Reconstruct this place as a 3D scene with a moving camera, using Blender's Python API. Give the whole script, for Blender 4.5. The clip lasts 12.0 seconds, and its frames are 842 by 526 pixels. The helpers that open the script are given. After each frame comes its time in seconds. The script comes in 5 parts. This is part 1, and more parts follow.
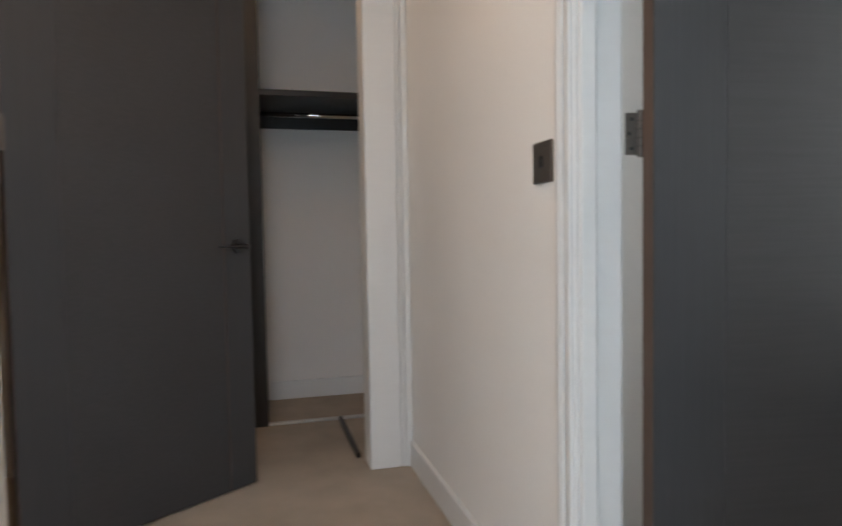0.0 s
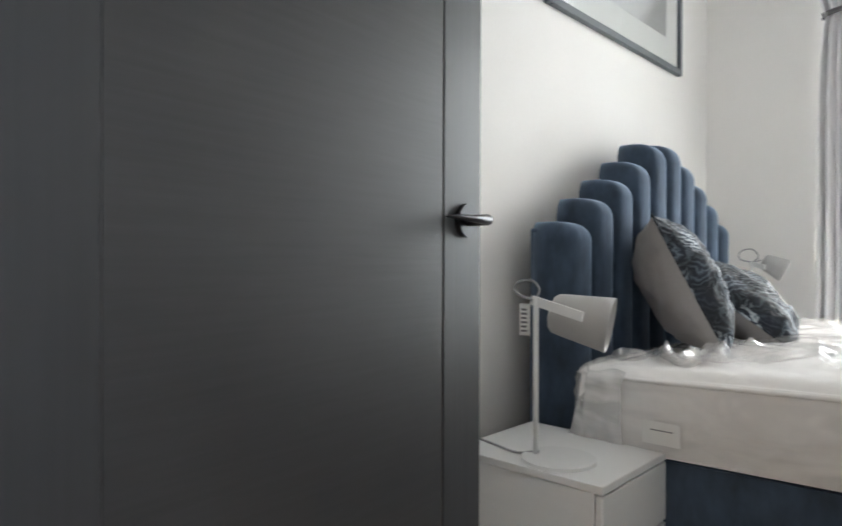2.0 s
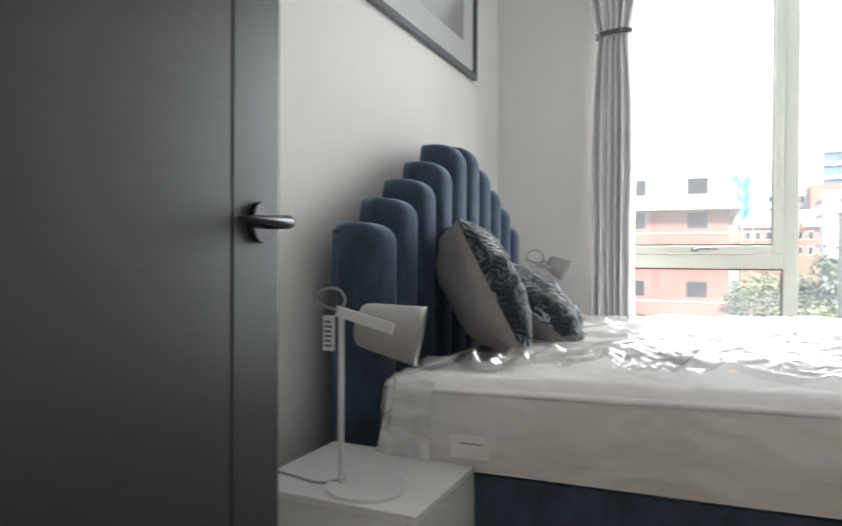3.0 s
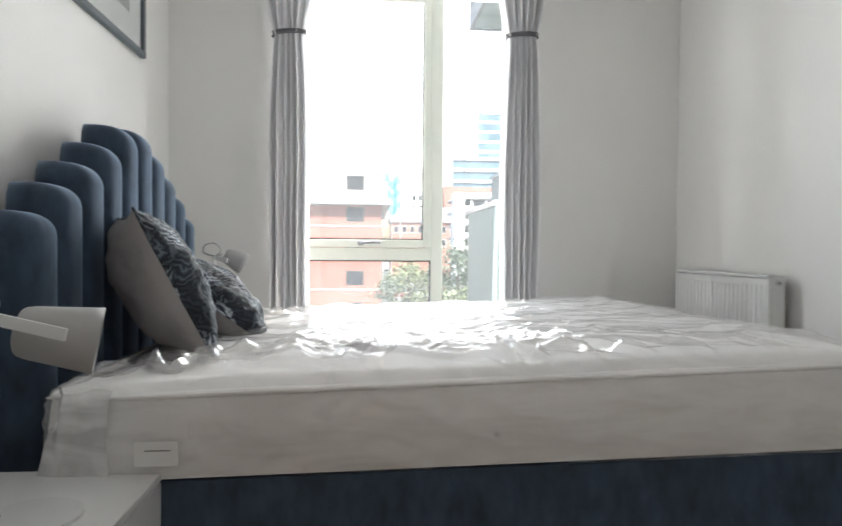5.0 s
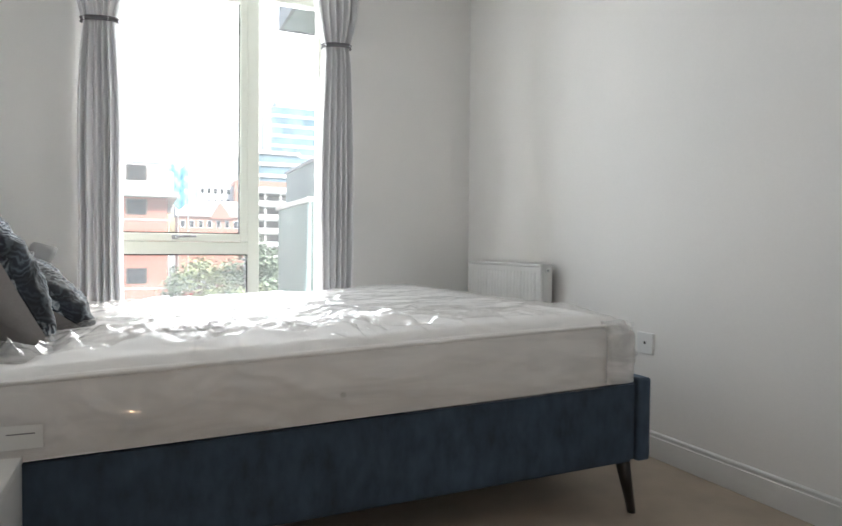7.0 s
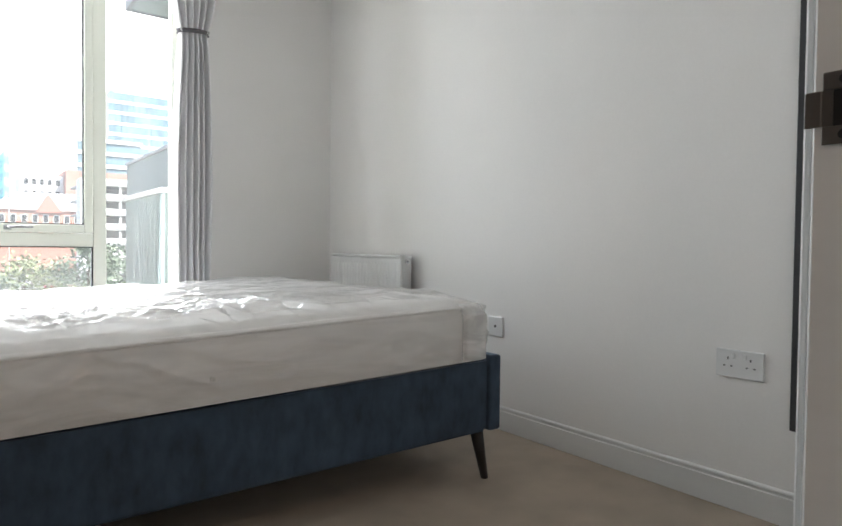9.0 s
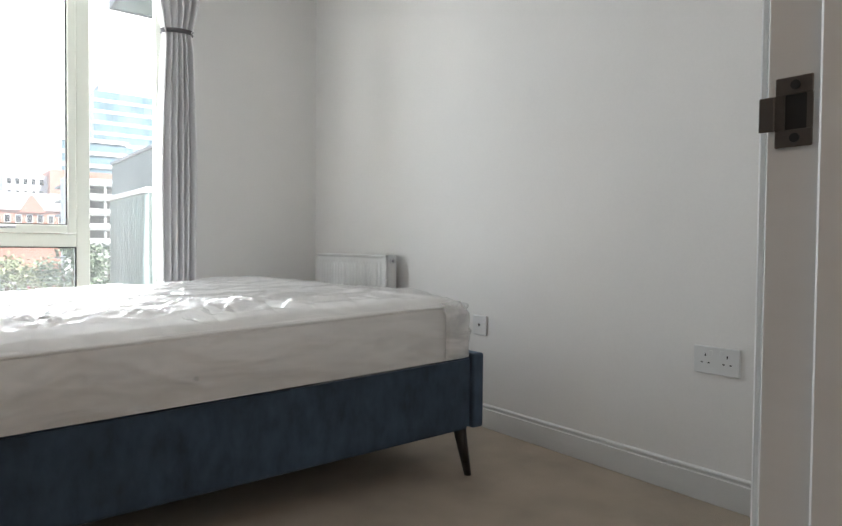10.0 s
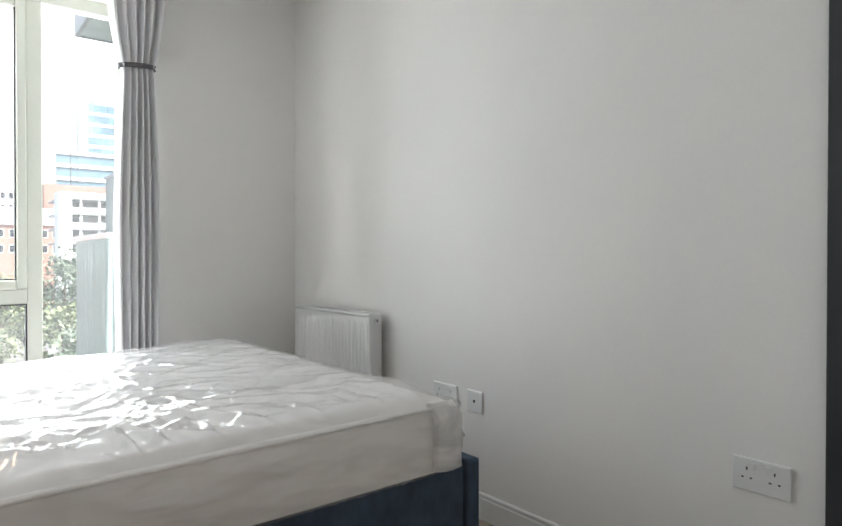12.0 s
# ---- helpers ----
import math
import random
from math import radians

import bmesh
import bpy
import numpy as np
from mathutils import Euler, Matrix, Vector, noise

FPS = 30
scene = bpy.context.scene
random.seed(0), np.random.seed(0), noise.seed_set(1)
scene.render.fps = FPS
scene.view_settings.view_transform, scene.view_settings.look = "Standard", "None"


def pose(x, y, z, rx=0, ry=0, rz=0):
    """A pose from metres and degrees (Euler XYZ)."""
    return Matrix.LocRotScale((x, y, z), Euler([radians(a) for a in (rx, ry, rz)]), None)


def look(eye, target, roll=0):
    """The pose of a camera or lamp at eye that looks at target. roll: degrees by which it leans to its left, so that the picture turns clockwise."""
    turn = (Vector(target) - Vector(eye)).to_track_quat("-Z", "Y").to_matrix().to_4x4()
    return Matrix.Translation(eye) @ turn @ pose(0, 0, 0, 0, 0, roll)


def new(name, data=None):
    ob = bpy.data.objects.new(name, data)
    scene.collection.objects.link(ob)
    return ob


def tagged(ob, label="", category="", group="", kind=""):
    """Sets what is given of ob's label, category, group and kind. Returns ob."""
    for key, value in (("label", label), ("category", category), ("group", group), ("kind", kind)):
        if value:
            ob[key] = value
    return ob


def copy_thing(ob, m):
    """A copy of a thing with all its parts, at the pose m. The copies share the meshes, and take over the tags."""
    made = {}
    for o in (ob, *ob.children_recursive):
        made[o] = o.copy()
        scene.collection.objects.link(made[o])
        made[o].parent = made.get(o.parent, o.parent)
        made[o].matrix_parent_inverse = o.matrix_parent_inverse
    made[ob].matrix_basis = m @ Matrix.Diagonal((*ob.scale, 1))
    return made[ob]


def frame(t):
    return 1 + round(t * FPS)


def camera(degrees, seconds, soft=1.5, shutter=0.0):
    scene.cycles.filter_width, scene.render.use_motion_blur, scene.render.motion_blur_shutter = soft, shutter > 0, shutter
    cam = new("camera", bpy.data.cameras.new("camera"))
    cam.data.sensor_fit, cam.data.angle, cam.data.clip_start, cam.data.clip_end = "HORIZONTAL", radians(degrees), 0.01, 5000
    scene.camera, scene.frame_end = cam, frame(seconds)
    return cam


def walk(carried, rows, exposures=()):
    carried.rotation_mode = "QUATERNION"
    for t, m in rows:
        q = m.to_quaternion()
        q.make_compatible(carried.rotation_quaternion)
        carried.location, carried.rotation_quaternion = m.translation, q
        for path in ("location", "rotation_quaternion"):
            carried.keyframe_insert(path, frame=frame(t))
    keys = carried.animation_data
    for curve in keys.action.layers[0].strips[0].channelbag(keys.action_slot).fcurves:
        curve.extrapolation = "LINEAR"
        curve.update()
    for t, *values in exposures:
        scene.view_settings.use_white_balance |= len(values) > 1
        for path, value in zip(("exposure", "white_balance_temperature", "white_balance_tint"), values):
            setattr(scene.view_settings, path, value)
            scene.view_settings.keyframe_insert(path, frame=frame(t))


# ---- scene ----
cam = camera(67.40, 12.0, soft=1.5, shutter=0.4)
PATH = [
    (0.0, pose(0.756, -0.356, 0.946, 87.25, 0.94, 87.07)),
    (0.2, pose(0.699, -0.343, 0.926, 87.62, 0.56, 82.51)),
    (0.4, pose(0.638, -0.335, 0.905, 88.31, 0.21, 77.01)),
    (0.6, pose(0.593, -0.331, 0.879, 89.18, 0.28, 70.78)),
    (0.8, pose(0.528, -0.311, 0.864, 90.09, 0.70, 64.52)),
    (1.0, pose(0.462, -0.272, 0.879, 89.69, 0.84, 59.12)),
    (1.2, pose(0.395, -0.196, 0.873, 89.65, 0.50, 54.90)),
    (1.5, pose(0.311, -0.071, 0.853, 89.81, -0.18, 49.92)),
    (2.0, pose(0.233, 0.041, 0.841, 89.70, -0.19, 42.90)),
    (2.5, pose(0.163, 0.124, 0.868, 89.45, -0.39, 33.02)),
    (3.0, pose(0.121, 0.176, 0.861, 89.45, -0.31, 24.46)),
    (3.5, pose(0.130, 0.292, 0.857, 89.23, -0.35, 17.27)),
    (5.5, pose(0.056, 0.063, 0.875, 88.82, -0.44, -11.45)),
    (6.0, pose(0.039, 0.003, 0.856, 88.81, -0.39, -16.05)),
    (6.5, pose(-0.035, -0.055, 0.857, 88.77, -0.50, -19.00)),
    (7.0, pose(-0.114, -0.106, 0.859, 88.60, -0.52, -23.65)),
    (7.5, pose(-0.174, -0.134, 0.850, 88.52, -0.44, -27.96)),
    (9.5, pose(-0.189, -0.193, 0.826, 88.52, -0.60, -37.55)),
    (10.0, pose(-0.187, -0.205, 0.828, 88.50, -0.54, -37.67)),
    (10.5, pose(-0.175, -0.204, 0.831, 88.49, -0.58, -37.50)),
    (11.0, pose(-0.119, -0.125, 0.942, 88.22, -0.11, -37.30)),
    (11.5, pose(-0.013, -0.039, 1.029, 88.58, -0.02, -37.43)),
    (12.0, pose(0.063, 0.053, 1.055, 89.45, -0.06, -38.01)),
]
EXPOSURES = [(0.0, 2.30), (0.6, 2.20), (1.0, 2.15), (2.0, 2.35), (2.5, 2.15), (3.0, 1.93), (3.5, 1.85), (5.0, 1.93), (12.0, 1.93)]
walk(cam, PATH, EXPOSURES)

# ---- world, sun and lamps ----
world = bpy.data.worlds.new("world")
scene.world = world
world.use_nodes = True
wn = world.node_tree
sky = wn.nodes.new("ShaderNodeTexSky")
sky.sky_type = "NISHITA"
sky.sun_disc = False
sky.sun_elevation, sky.sun_rotation = radians(48), radians(40)
sky.air_density, sky.dust_density, sky.ozone_density = 1.0, 6.0, 0.6
wn.links.new(sky.outputs[0], wn.nodes["Background"].inputs[0])
wn.nodes["Background"].inputs[1].default_value = 0.15

sun = new("sun", bpy.data.lights.new("sun", "SUN"))
sun.data.energy, sun.data.angle, sun.data.color = 4.0, radians(10), (1.0, 0.96, 0.9)
sun.matrix_world = look((20, -30, 50), (0, 0, 0))


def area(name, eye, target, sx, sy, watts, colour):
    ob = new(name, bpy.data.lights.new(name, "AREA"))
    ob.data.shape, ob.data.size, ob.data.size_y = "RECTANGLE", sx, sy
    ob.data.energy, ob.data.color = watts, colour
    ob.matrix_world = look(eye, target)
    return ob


area("window_daylight", (0.27, 4.22, 1.40), (0.27, 0.0, 0.81), 1.22, 2.05, 21, (0.90, 0.96, 1.0))
area("hall_downlight", (-0.35, -0.62, 2.36), (-0.35, -0.62, 0.0), 0.12, 0.12, 1.05, (1.0, 0.66, 0.40))
area("dressing_downlight", (-1.576, -0.946, 2.36), (-1.576, -0.946, 0.0), 0.10, 0.10, 0.34, (1.0, 0.62, 0.34))
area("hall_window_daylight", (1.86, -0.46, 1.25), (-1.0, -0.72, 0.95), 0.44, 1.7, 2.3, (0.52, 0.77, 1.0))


# ---- materials ----
def nodes_of(name):
    m = bpy.data.materials.new(name)
    m.use_nodes = True
    t = m.node_tree
    return m, t, t.nodes["Principled BSDF"]


def surface(name, colour, rough=0.5, metal=0.0, vary=0.08, grain=(40, 40, 40), blot=3.0, bump=0.1, coat=0.0, sheen=0.0, piece=0.0):
    """A surface with fine grain and broad blotches, sized in metres."""
    m, t, b = nodes_of(name)
    co = t.nodes.new("ShaderNodeTexCoord")
    mp = t.nodes.new("ShaderNodeMapping")
    mp.inputs["Scale"].default_value = grain
    fine, broad = t.nodes.new("ShaderNodeTexNoise"), t.nodes.new("ShaderNodeTexNoise")
    fine.inputs["Scale"].default_value, fine.inputs["Detail"].default_value = 1.0, 5.0
    broad.inputs["Scale"].default_value, broad.inputs["Detail"].default_value = blot, 3.0
    t.links.new(co.outputs["Object"], mp.inputs[0])
    t.links.new(mp.outputs[0], fine.inputs["Vector"])
    t.links.new(co.outputs["Object"], broad.inputs["Vector"])
    mid = t.nodes.new("ShaderNodeMath")
    mid.operation = "ADD"
    t.links.new(fine.outputs[0], mid.inputs[0])
    t.links.new(broad.outputs[0], mid.inputs[1])
    ramp = t.nodes.new("ShaderNodeMapRange")
    ramp.inputs["From Min"].default_value, ramp.inputs["From Max"].default_value = 0.6, 1.4
    ramp.inputs["To Min"].default_value, ramp.inputs["To Max"].default_value = 1 - vary, 1 + vary
    t.links.new(mid.outputs[0], ramp.inputs["Value"])
    mul = t.nodes.new("ShaderNodeVectorMath")
    mul.operation = "SCALE"
    mul.inputs[0].default_value = colour
    if piece:
        info = t.nodes.new("ShaderNodeObjectInfo")
        pr = t.nodes.new("ShaderNodeMapRange")
        pr.inputs["To Min"].default_value, pr.inputs["To Max"].default_value = 1 - piece, 1 + piece
        t.links.new(info.outputs["Random"], pr.inputs["Value"])
        pm = t.nodes.new("ShaderNodeMath")
        pm.operation = "MULTIPLY"
        t.links.new(ramp.outputs[0], pm.inputs[0])
        t.links.new(pr.outputs[0], pm.inputs[1])
        t.links.new(pm.outputs[0], mul.inputs["Scale"])
    else:
        t.links.new(ramp.outputs[0], mul.inputs["Scale"])
    t.links.new(mul.outputs[0], b.inputs["Base Color"])
    rr = t.nodes.new("ShaderNodeMapRange")
    rr.inputs["To Min"].default_value, rr.inputs["To Max"].default_value = max(0.02, rough - 0.08), min(1, rough + 0.08)
    t.links.new(broad.outputs[0], rr.inputs["Value"])
    t.links.new(rr.outputs[0], b.inputs["Roughness"])
    b.inputs["Metallic"].default_value = metal
    b.inputs["Coat Weight"].default_value = coat
    b.inputs["Coat Roughness"].default_value = 0.08
    if sheen:
        b.inputs["Sheen Weight"].default_value = sheen
        b.inputs["Sheen Roughness"].default_value = 0.35
        b.inputs["Sheen Tint"].default_value = (0.50, 0.64, 0.85, 1)
    if bump:
        bp = t.nodes.new("ShaderNodeBump")
        bp.inputs["Strength"].default_value, bp.inputs["Distance"].default_value = bump, 0.003
        t.links.new(fine.outputs[0], bp.inputs["Height"])
        t.links.new(bp.outputs[0], b.inputs["Normal"])
    return m


PAINT = surface("wall_paint", (0.875, 0.855, 0.83), 0.75, vary=0.02, grain=(120, 120, 120), bump=0.06)
CEILING = surface("ceiling_paint", (0.88, 0.87, 0.855), 0.85, vary=0.02, bump=0.05)
GLOSS = surface("white_gloss_paint", (0.80, 0.80, 0.79), 0.35, vary=0.02, grain=(8, 8, 60), bump=0.03)
CARPET = surface("beige_carpet", (0.46, 0.39, 0.315), 0.95, vary=0.22, grain=(420, 420, 420), blot=5, bump=0.9)
VENEER_H = surface("charcoal_veneer_across", (0.041, 0.041, 0.044), 0.42, vary=0.16, grain=(60, 3.0, 130), blot=2.0, bump=0.08)
VENEER_V = surface("charcoal_veneer_upright", (0.042, 0.043, 0.047), 0.40, vary=0.14, grain=(60, 130, 3.0), blot=2.0, bump=0.08)
for veneer in (VENEER_H, VENEER_V):
    veneer.node_tree.nodes["Principled BSDF"].inputs["Specular IOR Level"].default_value = 0.5
EDGE_WOOD = surface("brown_door_edge", (0.10, 0.062, 0.045), 0.6, vary=0.25, grain=(60, 60, 4), bump=0.1)
DARK_WOOD = surface("black_brown_wood", (0.016, 0.013, 0.012), 0.4, vary=0.25, grain=(60, 60, 4), bump=0.06)
VELVET = surface("blue_velvet", (0.043, 0.067, 0.104), 0.9, vary=0.45, grain=(34, 34, 16), blot=9, bump=0.25, sheen=0.9)
MATTRESS = surface("white_quilted_ticking", (0.88, 0.87, 0.858), 0.8, vary=0.03, grain=(200, 200, 200), bump=0.15)
STEEL = surface("satin_steel", (0.30, 0.30, 0.31), 0.28, 1.0, vary=0.05, grain=(8, 8, 200), bump=0.02)
HANDLE_STEEL = surface("dark_satin_nickel", (0.075, 0.075, 0.08), 0.34, 1.0, vary=0.06, grain=(8, 8, 200), bump=0.02)
BRONZE = surface("dark_bronze", (0.13, 0.112, 0.098), 0.42, 0.55, vary=0.12, grain=(90, 90, 90), bump=0.05)
CHROME = surface("chrome", (0.75, 0.75, 0.76), 0.12, 1.0, vary=0.02, bump=0)
ENAMEL = surface("white_enamel", (0.88, 0.875, 0.86), 0.35, vary=0.01, bump=0)
WHITE_PLASTIC = surface("white_plastic", (0.80, 0.80, 0.79), 0.3, vary=0.01, bump=0)
BLACK = surface("black_rubber", (0.012, 0.012, 0.012), 0.6, vary=0.1, bump=0)
LAMP_GREY = surface("matt_grey_lamp_paint", (0.43, 0.42, 0.41), 0.5, vary=0.02, bump=0.02)
LAMP_WHITE = surface("white_lamp_paint", (0.75, 0.75, 0.74), 0.4, vary=0.02, bump=0)
CORD = surface("grey_fabric_cord", (0.36, 0.36, 0.37), 0.8, vary=0.1, bump=0)
UPVC = surface("pale_sage_window_frame", (0.60, 0.61, 0.545), 0.4, vary=0.02, bump=0)
GREY_BACK = surface("taupe_cushion_cloth", (0.30, 0.28, 0.275), 0.9, vary=0.08, grain=(260, 260, 260), bump=0.3)
VENT_GREY = surface("dull_vent_metal", (0.60, 0.60, 0.58), 0.4, 0.3, vary=0.04, bump=0)
PAPER = surface("white_paper", (0.8, 0.8, 0.78), 0.7, vary=0.02, bump=0)
INK = surface("grey_print", (0.18, 0.18, 0.19), 0.7, vary=0.02, bump=0)
FRAME_GREY = surface("slate_frame", (0.085, 0.10, 0.115), 0.35, vary=0.12, grain=(60, 5, 60), bump=0.05)
ALU = surface("aluminium", (0.62, 0.63, 0.62), 0.35, 0.8, vary=0.04, bump=0)
BRICK = surface("red_brickwork", (0.37, 0.155, 0.12), 0.9, vary=0.16, grain=(9, 9, 14), blot=0.4, bump=0.2)
BRICK_PALE = surface("pale_brickwork", (0.36, 0.18, 0.14), 0.9, vary=0.14, grain=(9, 9, 14), blot=0.3, bump=0.2)
RENDER_WHITE = surface("white_cladding", (0.72, 0.72, 0.71), 0.7, vary=0.05, grain=(2, 2, 2), blot=0.3, bump=0)
ROOF = surface("grey_slate_roof", (0.16, 0.165, 0.18), 0.7, vary=0.2, grain=(2, 2, 6), blot=0.4, bump=0.1)
CONCRETE = surface("concrete", (0.40, 0.40, 0.39), 0.85, vary=0.12, grain=(3, 3, 3), blot=0.3, bump=0.1)
ASPHALT = surface("asphalt", (0.10, 0.10, 0.10), 0.9, vary=0.2, grain=(1.5, 1.5, 1.5), blot=0.05, bump=0)
FAR_GLASS = surface("dark_window_glass", (0.030, 0.032, 0.038), 0.35, vary=0.2, grain=(1, 1, 1), bump=0, piece=0.35)
TOWER_GLASS = surface("blue_curtain_wall_glass", (0.17, 0.26, 0.31), 0.2, vary=0.15, grain=(.3, .3, .3), bump=0, piece=0.3)
SAGE_SLAT = surface("sage_metal_slat", (0.135, 0.175, 0.168), 0.5, vary=0.06, bump=0, piece=0.08)
DARK_SLAT = surface("dark_metal_slat", (0.05, 0.06, 0.065), 0.45, vary=0.06, bump=0)
NETTING = surface("blue_scaffold_netting", (0.16, 0.46, 0.56), 0.8, vary=0.25, grain=(0.8, 0.8, 0.2), bump=0)
BARK = surface("bark", (0.10, 0.075, 0.05), 0.9, vary=0.3, grain=(20, 20, 5), bump=0.4)
CAR_PAINTS = [surface("car_paint", c, 0.25, vary=0.03, bump=0, coat=0.6) for c in ((0.6, 0.6, 0.6), (0.05, 0.05, 0.06), (0.3, 0.03, 0.03), (0.55, 0.45, 0.05))]


def leaf_material(name, colour):
    m, t, b = nodes_of(name)
    g = t.nodes.new("ShaderNodeNewGeometry")
    r = t.nodes.new("ShaderNodeMapRange")
    r.inputs["To Min"].default_value, r.inputs["To Max"].default_value = 0.6, 1.5
    mul = t.nodes.new("ShaderNodeVectorMath")
    mul.operation = "SCALE"
    mul.inputs[0].default_value = colour
    t.links.new(g.outputs["Random Per Island"], r.inputs["Value"])
    t.links.new(r.outputs[0], mul.inputs["Scale"])
    t.links.new(mul.outputs[0], b.inputs["Base Color"])
    b.inputs["Roughness"].default_value = 0.7
    return m


FAR_GLASS.node_tree.nodes["Principled BSDF"].inputs["Specular IOR Level"].default_value = 0.2


LEAF_LIGHT = leaf_material("light_foliage", (0.15, 0.175, 0.085))
LEAF_DARK = leaf_material("dark_foliage", (0.105, 0.14, 0.09))


def curtain_material():
    m, t, b = nodes_of("grey_curtain_cloth")
    co = t.nodes.new("ShaderNodeTexCoord")
    n = t.nodes.new("ShaderNodeTexNoise")
    n.inputs["Scale"].default_value, n.inputs["Detail"].default_value = 350.0, 3.0
    t.links.new(co.outputs["Object"], n.inputs["Vector"])
    r = t.nodes.new("ShaderNodeMapRange")
    r.inputs["To Min"].default_value, r.inputs["To Max"].default_value = 0.85, 1.15
    t.links.new(n.outputs[0], r.inputs["Value"])
    mul = t.nodes.new("ShaderNodeVectorMath")
    mul.operation = "SCALE"
    mul.inputs[0].default_value = (0.87, 0.86, 0.862)
    t.links.new(r.outputs[0], mul.inputs["Scale"])
    t.links.new(mul.outputs[0], b.inputs["Base Color"])
    b.inputs["Roughness"].default_value = 0.9
    tr = t.nodes.new("ShaderNodeBsdfTranslucent")
    t.links.new(mul.outputs[0], tr.inputs["Color"])
    mix = t.nodes.new("ShaderNodeMixShader")
    mix.inputs[0].default_value = 0.16
    t.links.new(b.outputs[0], mix.inputs[1])
    t.links.new(tr.outputs[0], mix.inputs[2])
    t.links.new(mix.outputs[0], t.nodes["Material Output"].inputs["Surface"])
    return m


CURTAIN = curtain_material()
TIE = surface("dark_grey_tieback", (0.19, 0.18, 0.19), 0.8, vary=0.1, bump=0.1)


def glancing(t, low, high, power, normal=None):
    """Gloss that grows towards a glancing view."""
    lw = t.nodes.new("ShaderNodeLayerWeight")
    lw.inputs["Blend"].default_value = 0.5
    if normal is not None:
        t.links.new(normal, lw.inputs["Normal"])
    p = t.nodes.new("ShaderNodeMath")
    p.operation = "POWER"
    p.inputs[1].default_value = power
    t.links.new(lw.outputs["Facing"], p.inputs[0])
    r = t.nodes.new("ShaderNodeMapRange")
    r.inputs["To Min"].default_value, r.inputs["To Max"].default_value = low, high
    t.links.new(p.outputs[0], r.inputs["Value"])
    return r.outputs[0]


def film_material(name, thin, thick):
    """Clear crinkled polythene: mostly see-through, faintly milky, glossy where it catches light."""
    m, t, b = nodes_of(name)
    co = t.nodes.new("ShaderNodeTexCoord")
    n = t.nodes.new("ShaderNodeTexNoise")
    n.noise_type, n.normalize = "RIDGED_MULTIFRACTAL", True
    n.inputs["Scale"].default_value, n.inputs["Detail"].default_value, n.inputs["Distortion"].default_value = 7.0, 3.0, 1.1
    t.links.new(co.outputs["Object"], n.inputs["Vector"])
    bp = t.nodes.new("ShaderNodeBump")
    bp.inputs["Strength"].default_value, bp.inputs["Distance"].default_value = 0.40, 0.010
    t.links.new(n.outputs[0], bp.inputs["Height"])
    stretch = t.nodes.new("ShaderNodeMapping")
    stretch.inputs["Rotation"].default_value = (0.0, 0.5, 0.0)
    stretch.inputs["Scale"].default_value = (3.0, 5.0, 11.0)
    t.links.new(co.outputs["Object"], stretch.inputs[0])
    streak = t.nodes.new("ShaderNodeTexNoise")
    streak.inputs["Scale"].default_value, streak.inputs["Detail"].default_value, streak.inputs["Distortion"].default_value = 1.0, 4.0, 1.5
    t.links.new(stretch.outputs[0], streak.inputs["Vector"])
    cloud = t.nodes.new("ShaderNodeMapRange")
    cloud.inputs["From Min"].default_value, cloud.inputs["From Max"].default_value = 0.40, 0.68
    cloud.inputs["To Min"].default_value, cloud.inputs["To Max"].default_value = thin, thick
    t.links.new(streak.outputs[0], cloud.inputs["Value"])
    gl = t.nodes.new("ShaderNodeBsdfGlossy")
    gl.inputs["Roughness"].default_value = 0.09
    t.links.new(bp.outputs[0], gl.inputs["Normal"])
    clear = t.nodes.new("ShaderNodeBsdfTransparent")
    clear.inputs[0].default_value = (0.99, 0.985, 0.98, 1)
    milk = t.nodes.new("ShaderNodeBsdfDiffuse")
    milk.inputs[0].default_value = (0.97, 0.965, 0.955, 1)
    soft = t.nodes.new("ShaderNodeBump")
    soft.inputs["Strength"].default_value, soft.inputs["Distance"].default_value = 0.13, 0.010
    t.links.new(n.outputs[0], soft.inputs["Height"])
    t.links.new(soft.outputs[0], milk.inputs["Normal"])
    base = t.nodes.new("ShaderNodeMixShader")
    t.links.new(cloud.outputs[0], base.inputs[0])
    t.links.new(clear.outputs[0], base.inputs[1])
    t.links.new(milk.outputs[0], base.inputs[2])
    mix = t.nodes.new("ShaderNodeMixShader")
    t.links.new(glancing(t, 0.07, 0.75, 3.0, bp.outputs[0]), mix.inputs[0])
    t.links.new(base.outputs[0], mix.inputs[1])
    t.links.new(gl.outputs[0], mix.inputs[2])
    t.links.new(mix.outputs[0], t.nodes["Material Output"].inputs["Surface"])
    return m


FILM = film_material("clear_polythene", 0.08, 0.24)
FILM_DOUBLED = film_material("doubled_polythene", 0.40, 0.70)


